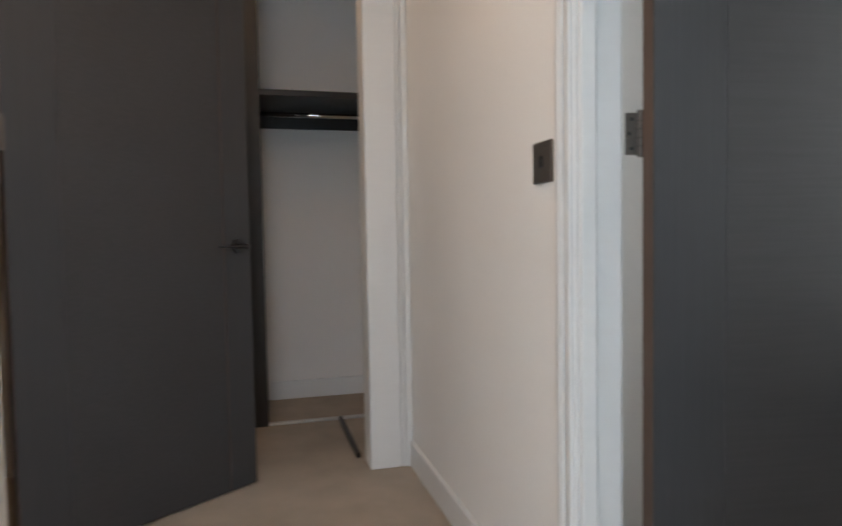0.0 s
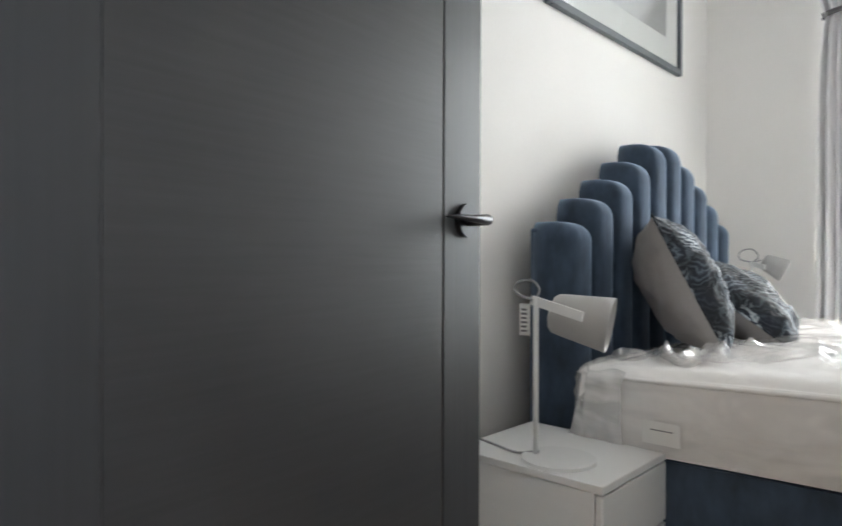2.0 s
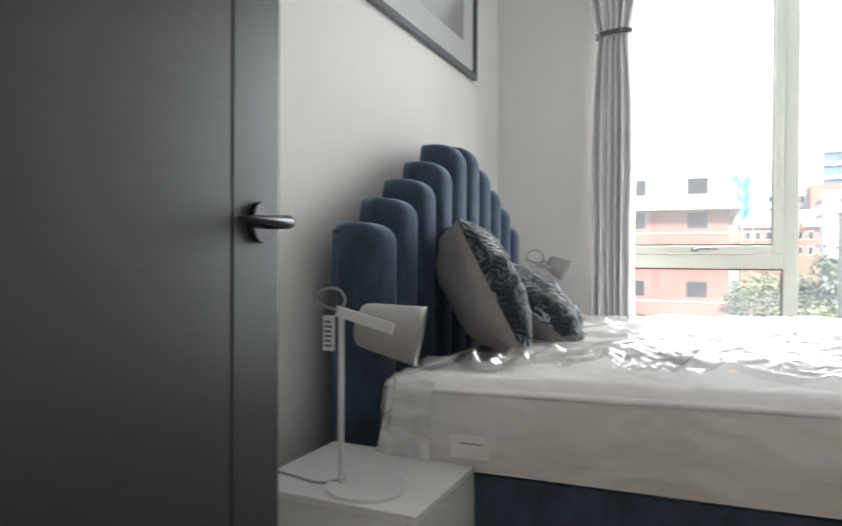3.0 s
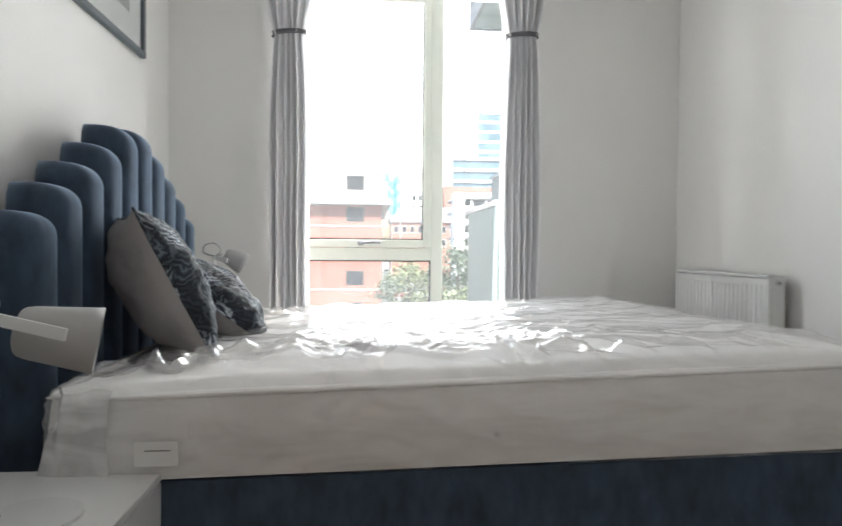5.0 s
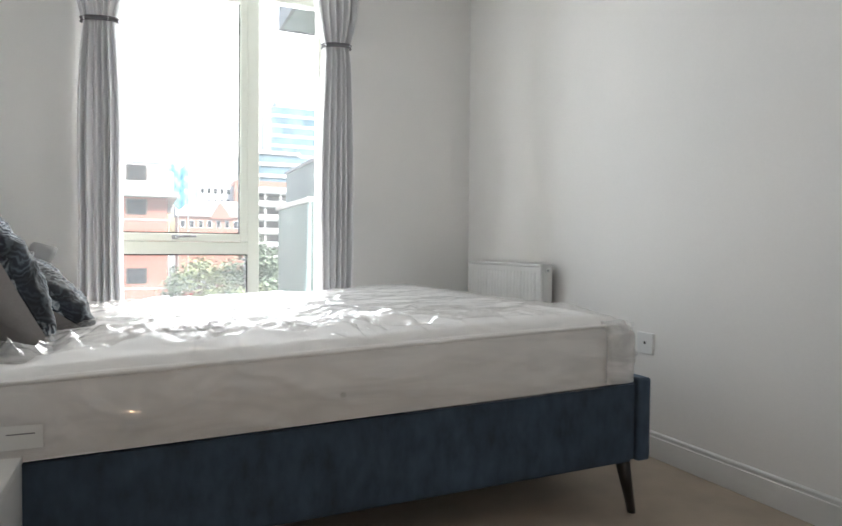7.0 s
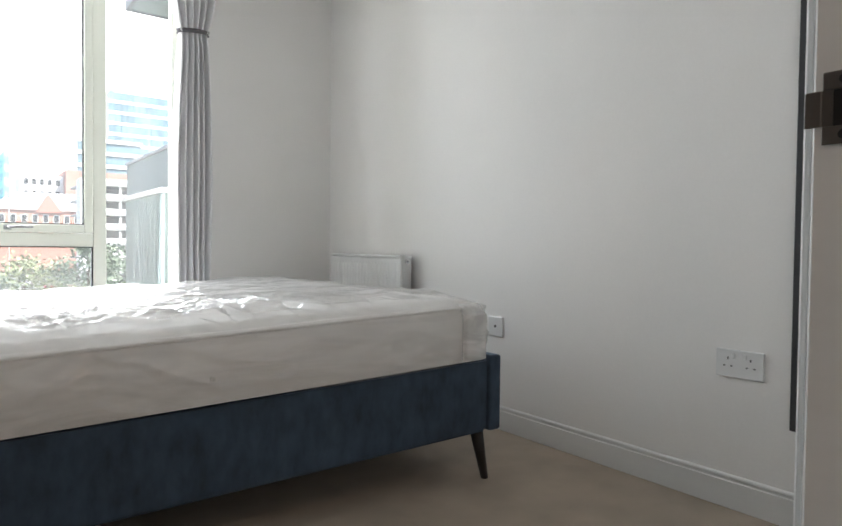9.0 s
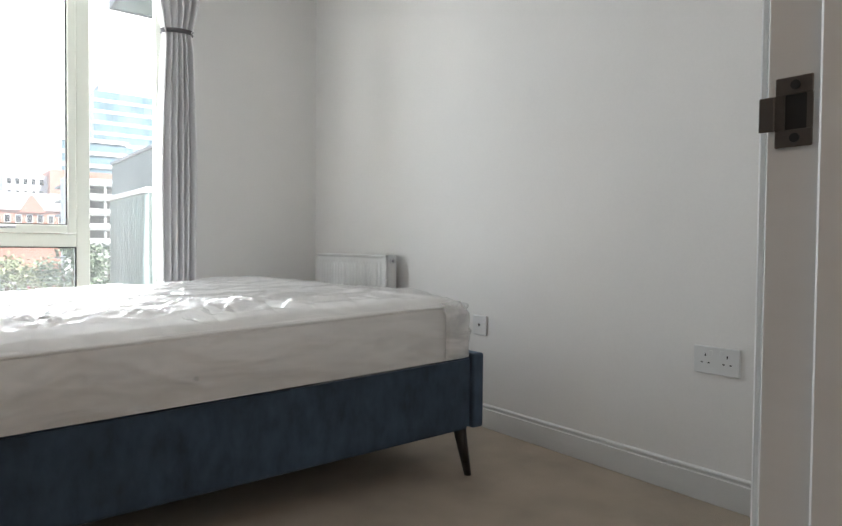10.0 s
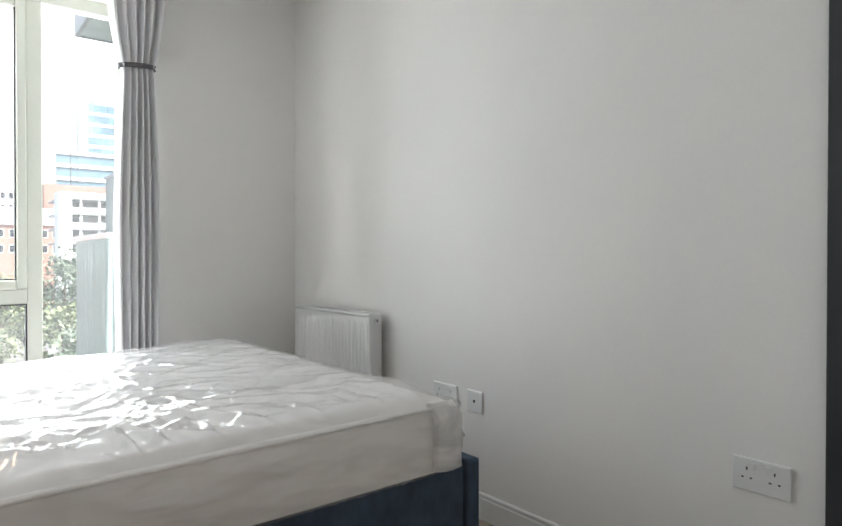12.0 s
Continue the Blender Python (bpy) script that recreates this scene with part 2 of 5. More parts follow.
# The translucent mix puts a haze of glare over the view into the glass.
def pane_material(name, tint, veil):
    m, t, b = nodes_of(name)
    tr, gl, du = t.nodes.new("ShaderNodeBsdfTransparent"), t.nodes.new("ShaderNodeBsdfGlossy"), t.nodes.new("ShaderNodeBsdfTranslucent")
    tr.inputs[0].default_value = (*tint, 1)
    gl.inputs["Roughness"].default_value = 0.01
    du.inputs[0].default_value = (0.9, 0.92, 0.92, 1)
    base = t.nodes.new("ShaderNodeMixShader")
    base.inputs[0].default_value = veil
    t.links.new(tr.outputs[0], base.inputs[1])
    t.links.new(du.outputs[0], base.inputs[2])
    mix = t.nodes.new("ShaderNodeMixShader")
    t.links.new(glancing(t, 0.035, 0.9, 4.5), mix.inputs[0])
    t.links.new(base.outputs[0], mix.inputs[1])
    t.links.new(gl.outputs[0], mix.inputs[2])
    t.links.new(mix.outputs[0], t.nodes["Material Output"].inputs["Surface"])
    return m


# Window glass carries a little of that glare haze; picture glass has none.
PANE = pane_material("veiled_window_glass", (0.97, 0.985, 0.98), 0.020)
PICTURE_GLASS = pane_material("picture_glass", (0.98, 0.985, 0.985), 0.0)
MIRROR = surface("mirror_silver", (0.9, 0.92, 0.91), 0.02, 1.0, vary=0.0, bump=0)
MIRROR.node_tree.nodes["Principled BSDF"].inputs["Roughness"].default_value = 0.0
for link in list(MIRROR.node_tree.nodes["Principled BSDF"].inputs["Roughness"].links):
    MIRROR.node_tree.links.remove(link)


def leaf_print():
    """Dark navy cushion cloth printed with pale feathered leaves lying at all angles."""
    m, t, b = nodes_of("leaf_print_cloth")
    co = t.nodes.new("ShaderNodeTexCoord")
    warp = t.nodes.new("ShaderNodeTexNoise")
    warp.inputs["Scale"].default_value = 14.0
    t.links.new(co.outputs["Object"], warp.inputs["Vector"])
    bend = t.nodes.new("ShaderNodeVectorMath")
    bend.operation = "MULTIPLY_ADD"
    bend.inputs[1].default_value = (0.05, 0.05, 0.05)
    t.links.new(warp.outputs["Color"], bend.inputs[0])
    t.links.new(co.outputs["Object"], bend.inputs[2])
    v = t.nodes.new("ShaderNodeTexVoronoi")
    v.inputs["Scale"].default_value = 11.0
    t.links.new(bend.outputs[0], v.inputs["Vector"])
    turn = t.nodes.new("ShaderNodeVectorRotate")
    turn.rotation_type = "AXIS_ANGLE"
    turn.inputs["Axis"].default_value = (0.75, 0.45, 0.48)
    ang = t.nodes.new("ShaderNodeMath")
    ang.operation = "MULTIPLY"
    ang.inputs[1].default_value = 6.28
    sep = t.nodes.new("ShaderNodeSeparateColor")
    t.links.new(v.outputs["Color"], sep.inputs[0])
    t.links.new(sep.outputs[0], ang.inputs[0])
    t.links.new(ang.outputs[0], turn.inputs["Angle"])
    t.links.new(bend.outputs[0], turn.inputs["Vector"])
    w = t.nodes.new("ShaderNodeTexWave")
    w.inputs["Scale"].default_value, w.inputs["Distortion"].default_value = 22.0, 5.0
    w.inputs["Detail"].default_value, w.inputs["Detail Scale"].default_value = 5.0, 2.2
    w.bands_direction = "Z"
    t.links.new(turn.outputs[0], w.inputs["Vector"])
    tone = t.nodes.new("ShaderNodeMapRange")
    tone.inputs["To Min"].default_value, tone.inputs["To Max"].default_value = 0.25, 1.05
    t.links.new(sep.outputs[1], tone.inputs["Value"])
    mulm = t.nodes.new("ShaderNodeMath")
    mulm.operation = "MULTIPLY"
    t.links.new(w.outputs[1], mulm.inputs[0])
    t.links.new(tone.outputs[0], mulm.inputs[1])
    ramp = t.nodes.new("ShaderNodeValToRGB")
    e = ramp.color_ramp.elements
    e[0].position, e[0].color = 0.10, (0.012, 0.018, 0.034, 1)
    e[1].position, e[1].color = 0.95, (0.52, 0.56, 0.60, 1)
    k = ramp.color_ramp.elements.new(0.40)
    k.color = (0.075, 0.10, 0.13, 1)
    k = ramp.color_ramp.elements.new(0.66)
    k.color = (0.22, 0.26, 0.30, 1)
    t.links.new(mulm.outputs[0], ramp.inputs[0])
    mix = t.nodes.new("ShaderNodeMix")
    mix.data_type, mix.blend_type = "RGBA", "MULTIPLY"
    mix.inputs[0].default_value = 0.8
    r2 = t.nodes.new("ShaderNodeMapRange")
    r2.inputs["From Min"].default_value, r2.inputs["From Max"].default_value = 0.25, 0.65
    r2.inputs["To Min"].default_value, r2.inputs["To Max"].default_value = 1.15, 0.12
    t.links.new(v.outputs["Distance"], r2.inputs["Value"])
    t.links.new(ramp.outputs[0], mix.inputs[6])
    t.links.new(r2.outputs[0], mix.inputs[7])
    t.links.new(mix.outputs[2], b.inputs["Base Color"])
    b.inputs["Roughness"].default_value = 0.75
    return m


LEAF_PRINT = leaf_print()


def art_print():
    """A soft grey hill under a pale sky."""
    m, t, b = nodes_of("grey_art_print")
    co = t.nodes.new("ShaderNodeTexCoord")
    s = t.nodes.new("ShaderNodeSeparateXYZ")
    t.links.new(co.outputs["Object"], s.inputs[0])
    n = t.nodes.new("ShaderNodeTexNoise")
    n.inputs["Scale"].default_value = 3.0
    t.links.new(co.outputs["Object"], n.inputs["Vector"])
    a = t.nodes.new("ShaderNodeMath")
    a.operation = "MULTIPLY_ADD"
    a.inputs[1].default_value = -0.9
    t.links.new(s.outputs["Y"], a.inputs[0])
    t.links.new(s.outputs["Z"], a.inputs[2])
    c = t.nodes.new("ShaderNodeMath")
    c.operation = "MULTIPLY_ADD"
    c.inputs[1].default_value = 0.12
    t.links.new(n.outputs[0], c.inputs[0])
    t.links.new(a.outputs[0], c.inputs[2])
    ramp = t.nodes.new("ShaderNodeValToRGB")
    e = ramp.color_ramp.elements
    e[0].position, e[0].color = 0.02, (0.30, 0.30, 0.305, 1)
    e[1].position, e[1].color = 0.10, (0.68, 0.68, 0.68, 1)
    t.links.new(c.outputs[0], ramp.inputs[0])
    t.links.new(ramp.outputs[0], b.inputs["Base Color"])
    b.inputs["Roughness"].default_value = 0.6
    return m


ART = art_print()


# ---- mesh helpers ----
def base_of(ob):
    v = Vector((0, 0, 0))
    while ob is not None:
        v += ob.location
        ob = ob.parent
    return v


def part(name, bm, material, parent=None, label="", smooth=False):
    """One mesh object from a bmesh in world metres, under a thing or a part."""
    if parent is not None:
        bmesh.ops.translate(bm, verts=bm.verts, vec=-base_of(parent))
    bmesh.ops.recalc_face_normals(bm, faces=bm.faces)
    me = bpy.data.meshes.new(name)
    bm.to_mesh(me)
    bm.free()
    me.materials.append(material)
    if smooth:
        for p in me.polygons:
            p.use_smooth = True
    ob = new(name, me)
    ob.parent = parent
    if label:
        tagged(ob, label)
    return ob


def thing(name, at, label, category, group="", kind=""):
    ob = new(name)
    ob.location = at
    ob.empty_display_size = 0.05
    return tagged(ob, label, category, group, kind)


def box(x0, x1, y0, y1, z0, z1, bevel=0.0, bm=None, seg=1):
    out = bm or bmesh.new()
    made = bmesh.ops.create_cube(out, size=1.0)["verts"]
    for v in made:
        v.co = Vector((x0 + (v.co.x + .5) * (x1 - x0), y0 + (v.co.y + .5) * (y1 - y0), z0 + (v.co.z + .5) * (z1 - z0)))
    if bevel:
        es = list({e for v in made for e in v.link_edges})
        bmesh.ops.bevel(out, geom=es, offset=bevel, segments=seg, affect="EDGES", profile=0.5)
    return out


def rod(p, q, r, r2=None, n=16, bm=None):
    out = bm or bmesh.new()
    p, q = Vector(p), Vector(q)
    d = q - p
    m = Matrix.Translation((p + q) / 2) @ d.to_track_quat("Z", "Y").to_matrix().to_4x4()
    bmesh.ops.create_cone(out, cap_ends=True, segments=n, radius1=r, radius2=r if r2 is None else r2, depth=d.length, matrix=m)
    return out


def tube(points, r, n=8, bm=None):
    out = bm or bmesh.new()
    pts = [Vector(p) for p in points]
    rings = []
    for i, p in enumerate(pts):
        d = (pts[min(i + 1, len(pts) - 1)] - pts[max(i - 1, 0)]).normalized()
        q = d.to_track_quat("Z", "Y")
        rings.append([out.verts.new(p + q @ Vector((r * math.cos(a * math.tau / n), r * math.sin(a * math.tau / n), 0))) for a in range(n)])
    for a, b in zip(rings, rings[1:]):
        for k in range(n):
            out.faces.new((a[k], a[(k + 1) % n], b[(k + 1) % n], b[k]))
    out.faces.new(rings[0])
    out.faces.new(rings[-1])
    return out


def curve_points(anchors, n=24):
    """A smooth line through anchors (Catmull-Rom)."""
    a = [Vector(p) for p in anchors]
    a = [a[0] * 2 - a[1]] + a + [a[-1] * 2 - a[-2]]
    out = []
    for i in range(1, len(a) - 2):
        for k in range(n // (len(a) - 3)):
            t = k / (n // (len(a) - 3))
            out.append(0.5 * (2 * a[i] + (a[i + 1] - a[i - 1]) * t + (2 * a[i - 1] - 5 * a[i] + 4 * a[i + 1] - a[i + 2]) * t * t + (3 * a[i] - a[i - 1] - 3 * a[i + 1] + a[i + 2]) * t ** 3))
    return out + [a[-2]]


def sheet(fn, nu, nv):
    """A grid of faces from fn(u, v), u and v from 0 to 1."""
    bm = bmesh.new()
    g = [[bm.verts.new(fn(i / nu, j / nv)) for j in range(nv + 1)] for i in range(nu + 1)]
    for i in range(nu):
        for j in range(nv):
            bm.faces.new((g[i][j], g[i + 1][j], g[i + 1][j + 1], g[i][j + 1]))
    return bm


def structure(name, bm, material, label, category):
    ob = part(name, bm, material)
    return tagged(ob, label, category, kind="structure")


# ---- the shell ----
XH, XR, YW, YS0, YS1 = -0.947, 1.821, 3.543, 0.0, 0.10
XA, XB = -0.426, 0.475       # the bedroom doorway
TOP = 2.62
structure("floor", box(-3.6, 1.95, -3.0, 4.1, -0.12, 0.0), CARPET, "beige cut-pile carpet through hall and bedroom", "floor")
structure("ceiling", box(-3.6, 1.95, -3.0, 4.1, TOP, TOP + 0.12), CEILING, "plain white painted ceiling", "ceiling")
structure("wall_head", box(XH - 0.12, XH, YS1, YW, 0, TOP), PAINT, "off-white painted wall behind the bed head", "wall")
bm = box(XR, XR + 0.12, -0.22, YW, 0, TOP)
box(XR, XR + 0.12, -3.0, -0.70, 0, TOP, bm=bm)
box(XR, XR + 0.12, -0.70, -0.22, 2.15, TOP, bm=bm)
box(XR, XR + 0.12, -0.70, -0.22, 0, 0.35, bm=bm)
structure("wall_side", bm, PAINT, "off-white painted wall with sockets and radiator", "wall")
bm = box(XH - 0.12, -0.40, YW, 4.10, 0, TOP)
box(0.965, XR + 0.12, YW, 4.10, 0, TOP, bm=bm)
box(-0.40, 0.965, YW, 4.10, 0, 0.10, bm=bm)
box(-0.40, 0.965, YW, 4.10, 2.47, TOP, bm=bm)
structure("wall_window", bm, PAINT, "off-white painted wall around the tall window", "wall")
bm = box(XH - 0.12, XA - 0.03, YS0 + 0.02, YS1, 0, TOP)
box(-0.50, XA - 0.03, YS0, YS0 + 0.02, 0, TOP, bm=bm)
box(XB + 0.03, XR, YS0, YS1, 0, TOP, bm=bm)
box(XA - 0.03, XB + 0.03, YS0, YS1, 2.08, TOP, bm=bm)
structure("wall_door", bm, PAINT, "off-white painted partition between hall and bedroom", "wall")

# the hall lies askew to the bedroom: u along its partition from the bedroom door, v into that wall
SKEW = 0.211
HALL = Matrix.Translation((-0.50, 0, 0)) @ Matrix.Rotation(SKEW, 4, "Z")


def hall(bm):
    bmesh.ops.transform(bm, matrix=HALL, verts=bm.verts)
    return bm


structure("wall_hall_left", hall(box(-1.43, 0.0, 0.0, 0.09, 0, TOP)), PAINT, "off-white painted hall partition with a light switch", "wall")
bm = box(-0.80, 2.6, -1.40, -1.285, 0, TOP)
box(-2.70, -1.66, -1.40, -1.285, 0, TOP, bm=bm)
box(-1.66, -0.80, -1.40, -1.285, 2.08, TOP, bm=bm)
structure("wall_hall", hall(bm), PAINT, "off-white painted hall wall with a cupboard doorway", "wall")
bm = box(-2.66, -2.54, -1.285, 0.30, 0, TOP)
box(-2.54, -1.43, 0.09, 0.20, 0, TOP, bm=bm)
structure("wall_dressing", hall(bm), PAINT, "off-white painted walls round the dressing space", "wall")
bm = box(-1.77, -0.69, -1.80, -1.70, 0, TOP)
box(-1.77, -1.66, -1.70, -1.40, 0, TOP, bm=bm)
box(-0.80, -0.69, -1.70, -1.40, 0, TOP, bm=bm)
structure("wall_cupboard", hall(bm), PAINT, "plain inside walls of the hall cupboard", "wall")
structure("wall_nib", hall(box(-1.43, -1.315, -0.175, 0.0, 0, TOP)), PAINT, "narrow white wall end beside the dressing space", "wall")

# skirtings
bm = bmesh.new()
box(XR - 0.015, XR, YS1 + 0.02, YW, 0, 0.088, 0.002, bm)
box(XR - 0.010, XR, YS1 + 0.02, YW, 0.088, 0.094, 0.0, bm)
box(XR - 0.014, XR, YS1 + 0.02, YW, 0.094, 0.108, 0.004, bm)
structure("baseboard", bm, GLOSS, "white moulded skirting board along the side wall", "skirting")
bm = bmesh.new()
box(XH, XH + 0.015, YS1 + 0.02, YW, 0, 0.104, 0.003, bm)
box(XH + 0.015, -0.40, YW - 0.015, YW, 0, 0.104, 0.003, bm)
box(0.965, XR - 0.015, YW - 0.015, YW, 0, 0.104, 0.003, bm)
structure("baseboard", bm, GLOSS, "white moulded skirting board", "skirting")
bm = box(-2.54, -2.525, -0.53, 0.09, 0, 0.105, 0.003)
box(-1.31, -0.01, -0.015, 0, 0, 0.104, 0.003, bm)
structure("baseboard", hall(bm), GLOSS, "white moulded skirting board in the hall", "skirting")


def moulding(name, along, a, b, face, sign, flat, label, turn=False, slim=1.0):
    """An upright architrave: flat board with a raised bead and ogee at its outer edge. along: the axis of its width, from a (inner) to b (outer)."""
    bm = bmesh.new()
    w = abs(b - a)
    s = 1 if b > a else -1
    strips = [(0.0, flat, 0.014), (flat, flat + 0.10 * (1 - flat), 0.009), (flat + 0.10 * (1 - flat), flat + 0.35 * (1 - flat), 0.019), (flat + 0.35 * (1 - flat), flat + 0.45 * (1 - flat), 0.010), (flat + 0.45 * (1 - flat), 1.0, 0.021)]
    for p, q, d in strips:
        lo, hi = sorted((a + s * w * p, a + s * w * q))
        f0, f1 = sorted((face, face + sign * d * slim))
        if along == "x":
            box(lo, hi, f0, f1, 0, 2.12, 0.0025, bm)
        else:
            box(f0, f1, lo, hi, 0, 2.12, 0.0025, bm)
    return structure(name, hall(bm) if turn else bm, GLOSS, label, "architrave")


moulding("trim_hall_hinge", "x", XA - 0.005, XA - 0.075, YS0, -1, 0.45, "white moulded architrave on the hall side")
moulding("trim_hall_latch", "x", XB + 0.005, XB + 0.075, YS0, -1, 0.45, "white moulded architrave on the hall side")
moulding("trim_room_latch", "x", XB + 0.024, XB + 0.086, YS1, 1, 0.45, "white moulded architrave on the bedroom side", slim=0.45)
moulding("trim_nib", "y", -0.175, -0.002, -1.315, 1, 0.72, "wide white board and bead closing the wall end", True)
structure("trim_head", box(XA - 0.07, XB + 0.07, YS1, YS1 + 0.016, 2.05, 2.12, 0.004), GLOSS, "white architrave over the bedroom door", "architrave")
bm = bmesh.new()
box(XA - 0.03, XA, YS0 - 0.004, YS1 - 0.012, 0, 2.08, 0.002, bm)
box(XB, XB + 0.03, YS0 - 0.004, YS1 - 0.012, 0, 2.08, 0.002, bm)
box(XA, XB, YS0 - 0.004, YS1 - 0.012, 2.05, 2.08, 0.002, bm)
box(XA, XA + 0.014, YS0 + 0.004, YS0 + 0.036, 0, 2.05, 0.003, bm)
box(XB - 0.014, XB, YS0 + 0.004, YS0 + 0.036, 0, 2.05, 0.003, bm)
structure("trim_lining", bm, GLOSS, "white door lining with planted stops", "door lining")


# ---- doors ----
def lever(root, at, out, along, mat):
    """A lever on a round rose: out is the way from the door, along the way the lever points."""
    at, out, along = Vector(at), Vector(out).normalized(), Vector(along).normalized()
    rose = part("rose", rod(at, at + out * 0.010, 0.028, n=40), mat, root, "dark round rose")
    part("neck", rod(at + out * 0.008, at + out * 0.046, 0.0095, n=20), mat, rose)
    up = out.cross(along)
    bm = bmesh.new()
    rings = []
    for k in range(15):
        q = k / 14
        c = at + out * (0.044 + 0.003 * math.sin(q * math.pi)) + along * (-0.011 + 0.118 * q)
        tall = 0.0100 * (1 - q) + 0.0022 * q
        deep = 0.0085 + 0.0035 * q
        cap = 0.75 if k == 0 else (0.5 if k == 14 else 1.0)
        rings.append([bm.verts.new(c + (up * tall * math.sin(a * math.tau / 16) + out * deep * math.cos(a * math.tau / 16)) * cap) for a in range(16)])
    for a, b in zip(rings, rings[1:]):
        for k in range(16):
            bm.faces.new((a[k], a[(k + 1) % 16], b[(k + 1) % 16], b[k]))
    bm.faces.new(rings[0])
    bm.faces.new(rings[-1])
    part("lever", bm, mat, rose, smooth=True)
    return rose


def flush_door(name, hinge, free, thick, face_sign, label):
    """A flush veneered leaf, from its hinge edge to its free edge on plan, with a grooved closing stile."""
    h, f = Vector((*hinge, 0)), Vector((*free, 0))
    d = (f - h).normalized()
    n = Vector((-d.y, d.x, 0)) * face_sign        # out of the face that is seen
    w = (f - h).length
    root = thing(name, (h.x, h.y, 0.008), label, "door", kind="structure")

    def slab(a, b, t0, t1, z0, z1, bevel=0.0012):
        bm = box(a, b, t0, t1, z0, z1, bevel)
        m = Matrix(((d.x, n.x, 0, h.x), (d.y, n.y, 0, h.y), (0, 0, 1, 0), (0, 0, 0, 1)))
        bmesh.ops.transform(bm, matrix=m, verts=bm.verts)
        return bm
    part("core", slab(0.0, w, -thick, -0.004, 0.008, 2.045, 0), EDGE_WOOD, root, "brown lipped door edge")
    split = w * 0.180
    part("panel", slab(split, w - 0.115, -0.004, 0.0, 0.010, 2.043, 0.0004), VENEER_H, root, "charcoal veneer with level grain")
    part("hinge_stile", slab(0.001, split - 0.0004, -0.004, 0.0, 0.010, 2.043, 0.0006), VENEER_V, root, "charcoal veneer with upright grain")
    part("closing_stile", slab(w - 0.110, w - 0.0005, -0.004, 0.0, 0.010, 2.043, 0.0014), VENEER_V, root, "charcoal veneer stile past a groove")
    at = h + d * (w - 0.052)
    lever(root, (at.x, at.y, 0.907), n, -d, HANDLE_STEEL)
    return root, d, n


leaf, leaf_d, leaf_n = flush_door("door_1", (-0.370, 0.125), (-0.444, 0.923), 0.040, -1, "open charcoal veneered flush door with steel lever")
flush_door("door_2", (-1.046, -1.411), (-1.639, -0.874), 0.040, -1, "half-open charcoal veneered cupboard door with steel lever")


def hinge(x, y, z):
    r = thing("hinge", (x, y, z), "dark bronze butt hinge on the door lining", "hinge")
    part("leaf_plate", box(x, x + 0.003, y - 0.028, y - 0.004, z, z + 0.079, 0.001), BRONZE, r)
    kn = part("knuckle", rod((x + 0.006, y, z - 0.004), (x + 0.006, y, z + 0.083), 0.0065, n=16), BRONZE, r)
    for k in (0.2, 0.4, 0.6, 0.8):
        part("joint", rod((x + 0.006, y, z + 0.079 * k - 0.0006), (x + 0.006, y, z + 0.079 * k + 0.0006), 0.0070, n=16), BLACK, kn)
    for k in (0.012, 0.040, 0.067):
        part("screw", rod((x + 0.003, y - 0.016 - 0.005 * (k == 0.040), z + k), (x + 0.004, y - 0.016 - 0.005 * (k == 0.040), z + k), 0.0036, n=12), BLACK, r)
    return r


hinge(XA, 0.121, 1.086)
hinge(XA, 0.118, 0.18)
hinge(XA, 0.118, 1.80)

# hinge of the cupboard door
r = thing("hinge", (-1.0375, -1.4106, 1.19), "dark bronze butt hinge at the cupboard door edge", "hinge")
part("knuckle", rod((-1.0375, -1.4106, 1.19), (-1.0375, -1.4106, 1.29), 0.007, n=16), BRONZE, r)
part("leaf_plate", rod((-1.042, -1.407, 1.195), (-1.042, -1.407, 1.285), 0.006, n=4), BRONZE, r)

# latch keep on the far lining
r = thing("strike_plate", (XB, 0.06, 0.96), "dark bronze strike plate with a bent lip", "strike plate")
bm = bmesh.new()
box(XB - 0.0025, XB, 0.045, 0.079, 0.928, 0.945, 0.0008, bm)
box(XB - 0.0025, XB, 0.045, 0.079, 0.979, 0.996, 0.0008, bm)
box(XB - 0.0025, XB, 0.045, 0.050, 0.945, 0.979, 0, bm)
box(XB - 0.0025, XB, 0.070, 0.079, 0.945, 0.979, 0, bm)
part("plate", bm, BRONZE, r)
part("lip", box(XB - 0.004, XB - 0.001, 0.079, 0.094, 0.945, 0.979, 0.001), BRONZE, r)
part("latch_hole", box(XB - 0.0008, XB + 0.004, 0.050, 0.070, 0.945, 0.979), BLACK, r)
for z in (0.9365, 0.9875):
    part("screw", rod((XB - 0.0045, 0.060, z), (XB - 0.0015, 0.060, z), 0.0045, n=16), BLACK, r)

# hall light switch
at = HALL @ Vector((-0.094, 0, 1.093))
r = thing("light_switch", at, "dark bronze single light switch on the hall wall", "light switch")
part("plate", hall(box(-0.139, -0.050, -0.006, 0.0, 1.048, 1.137, 0.002)), BRONZE, r)
part("rocker", hall(box(-0.101, -0.088, -0.010, -0.005, 1.080, 1.106, 0.002)), BLACK, r)

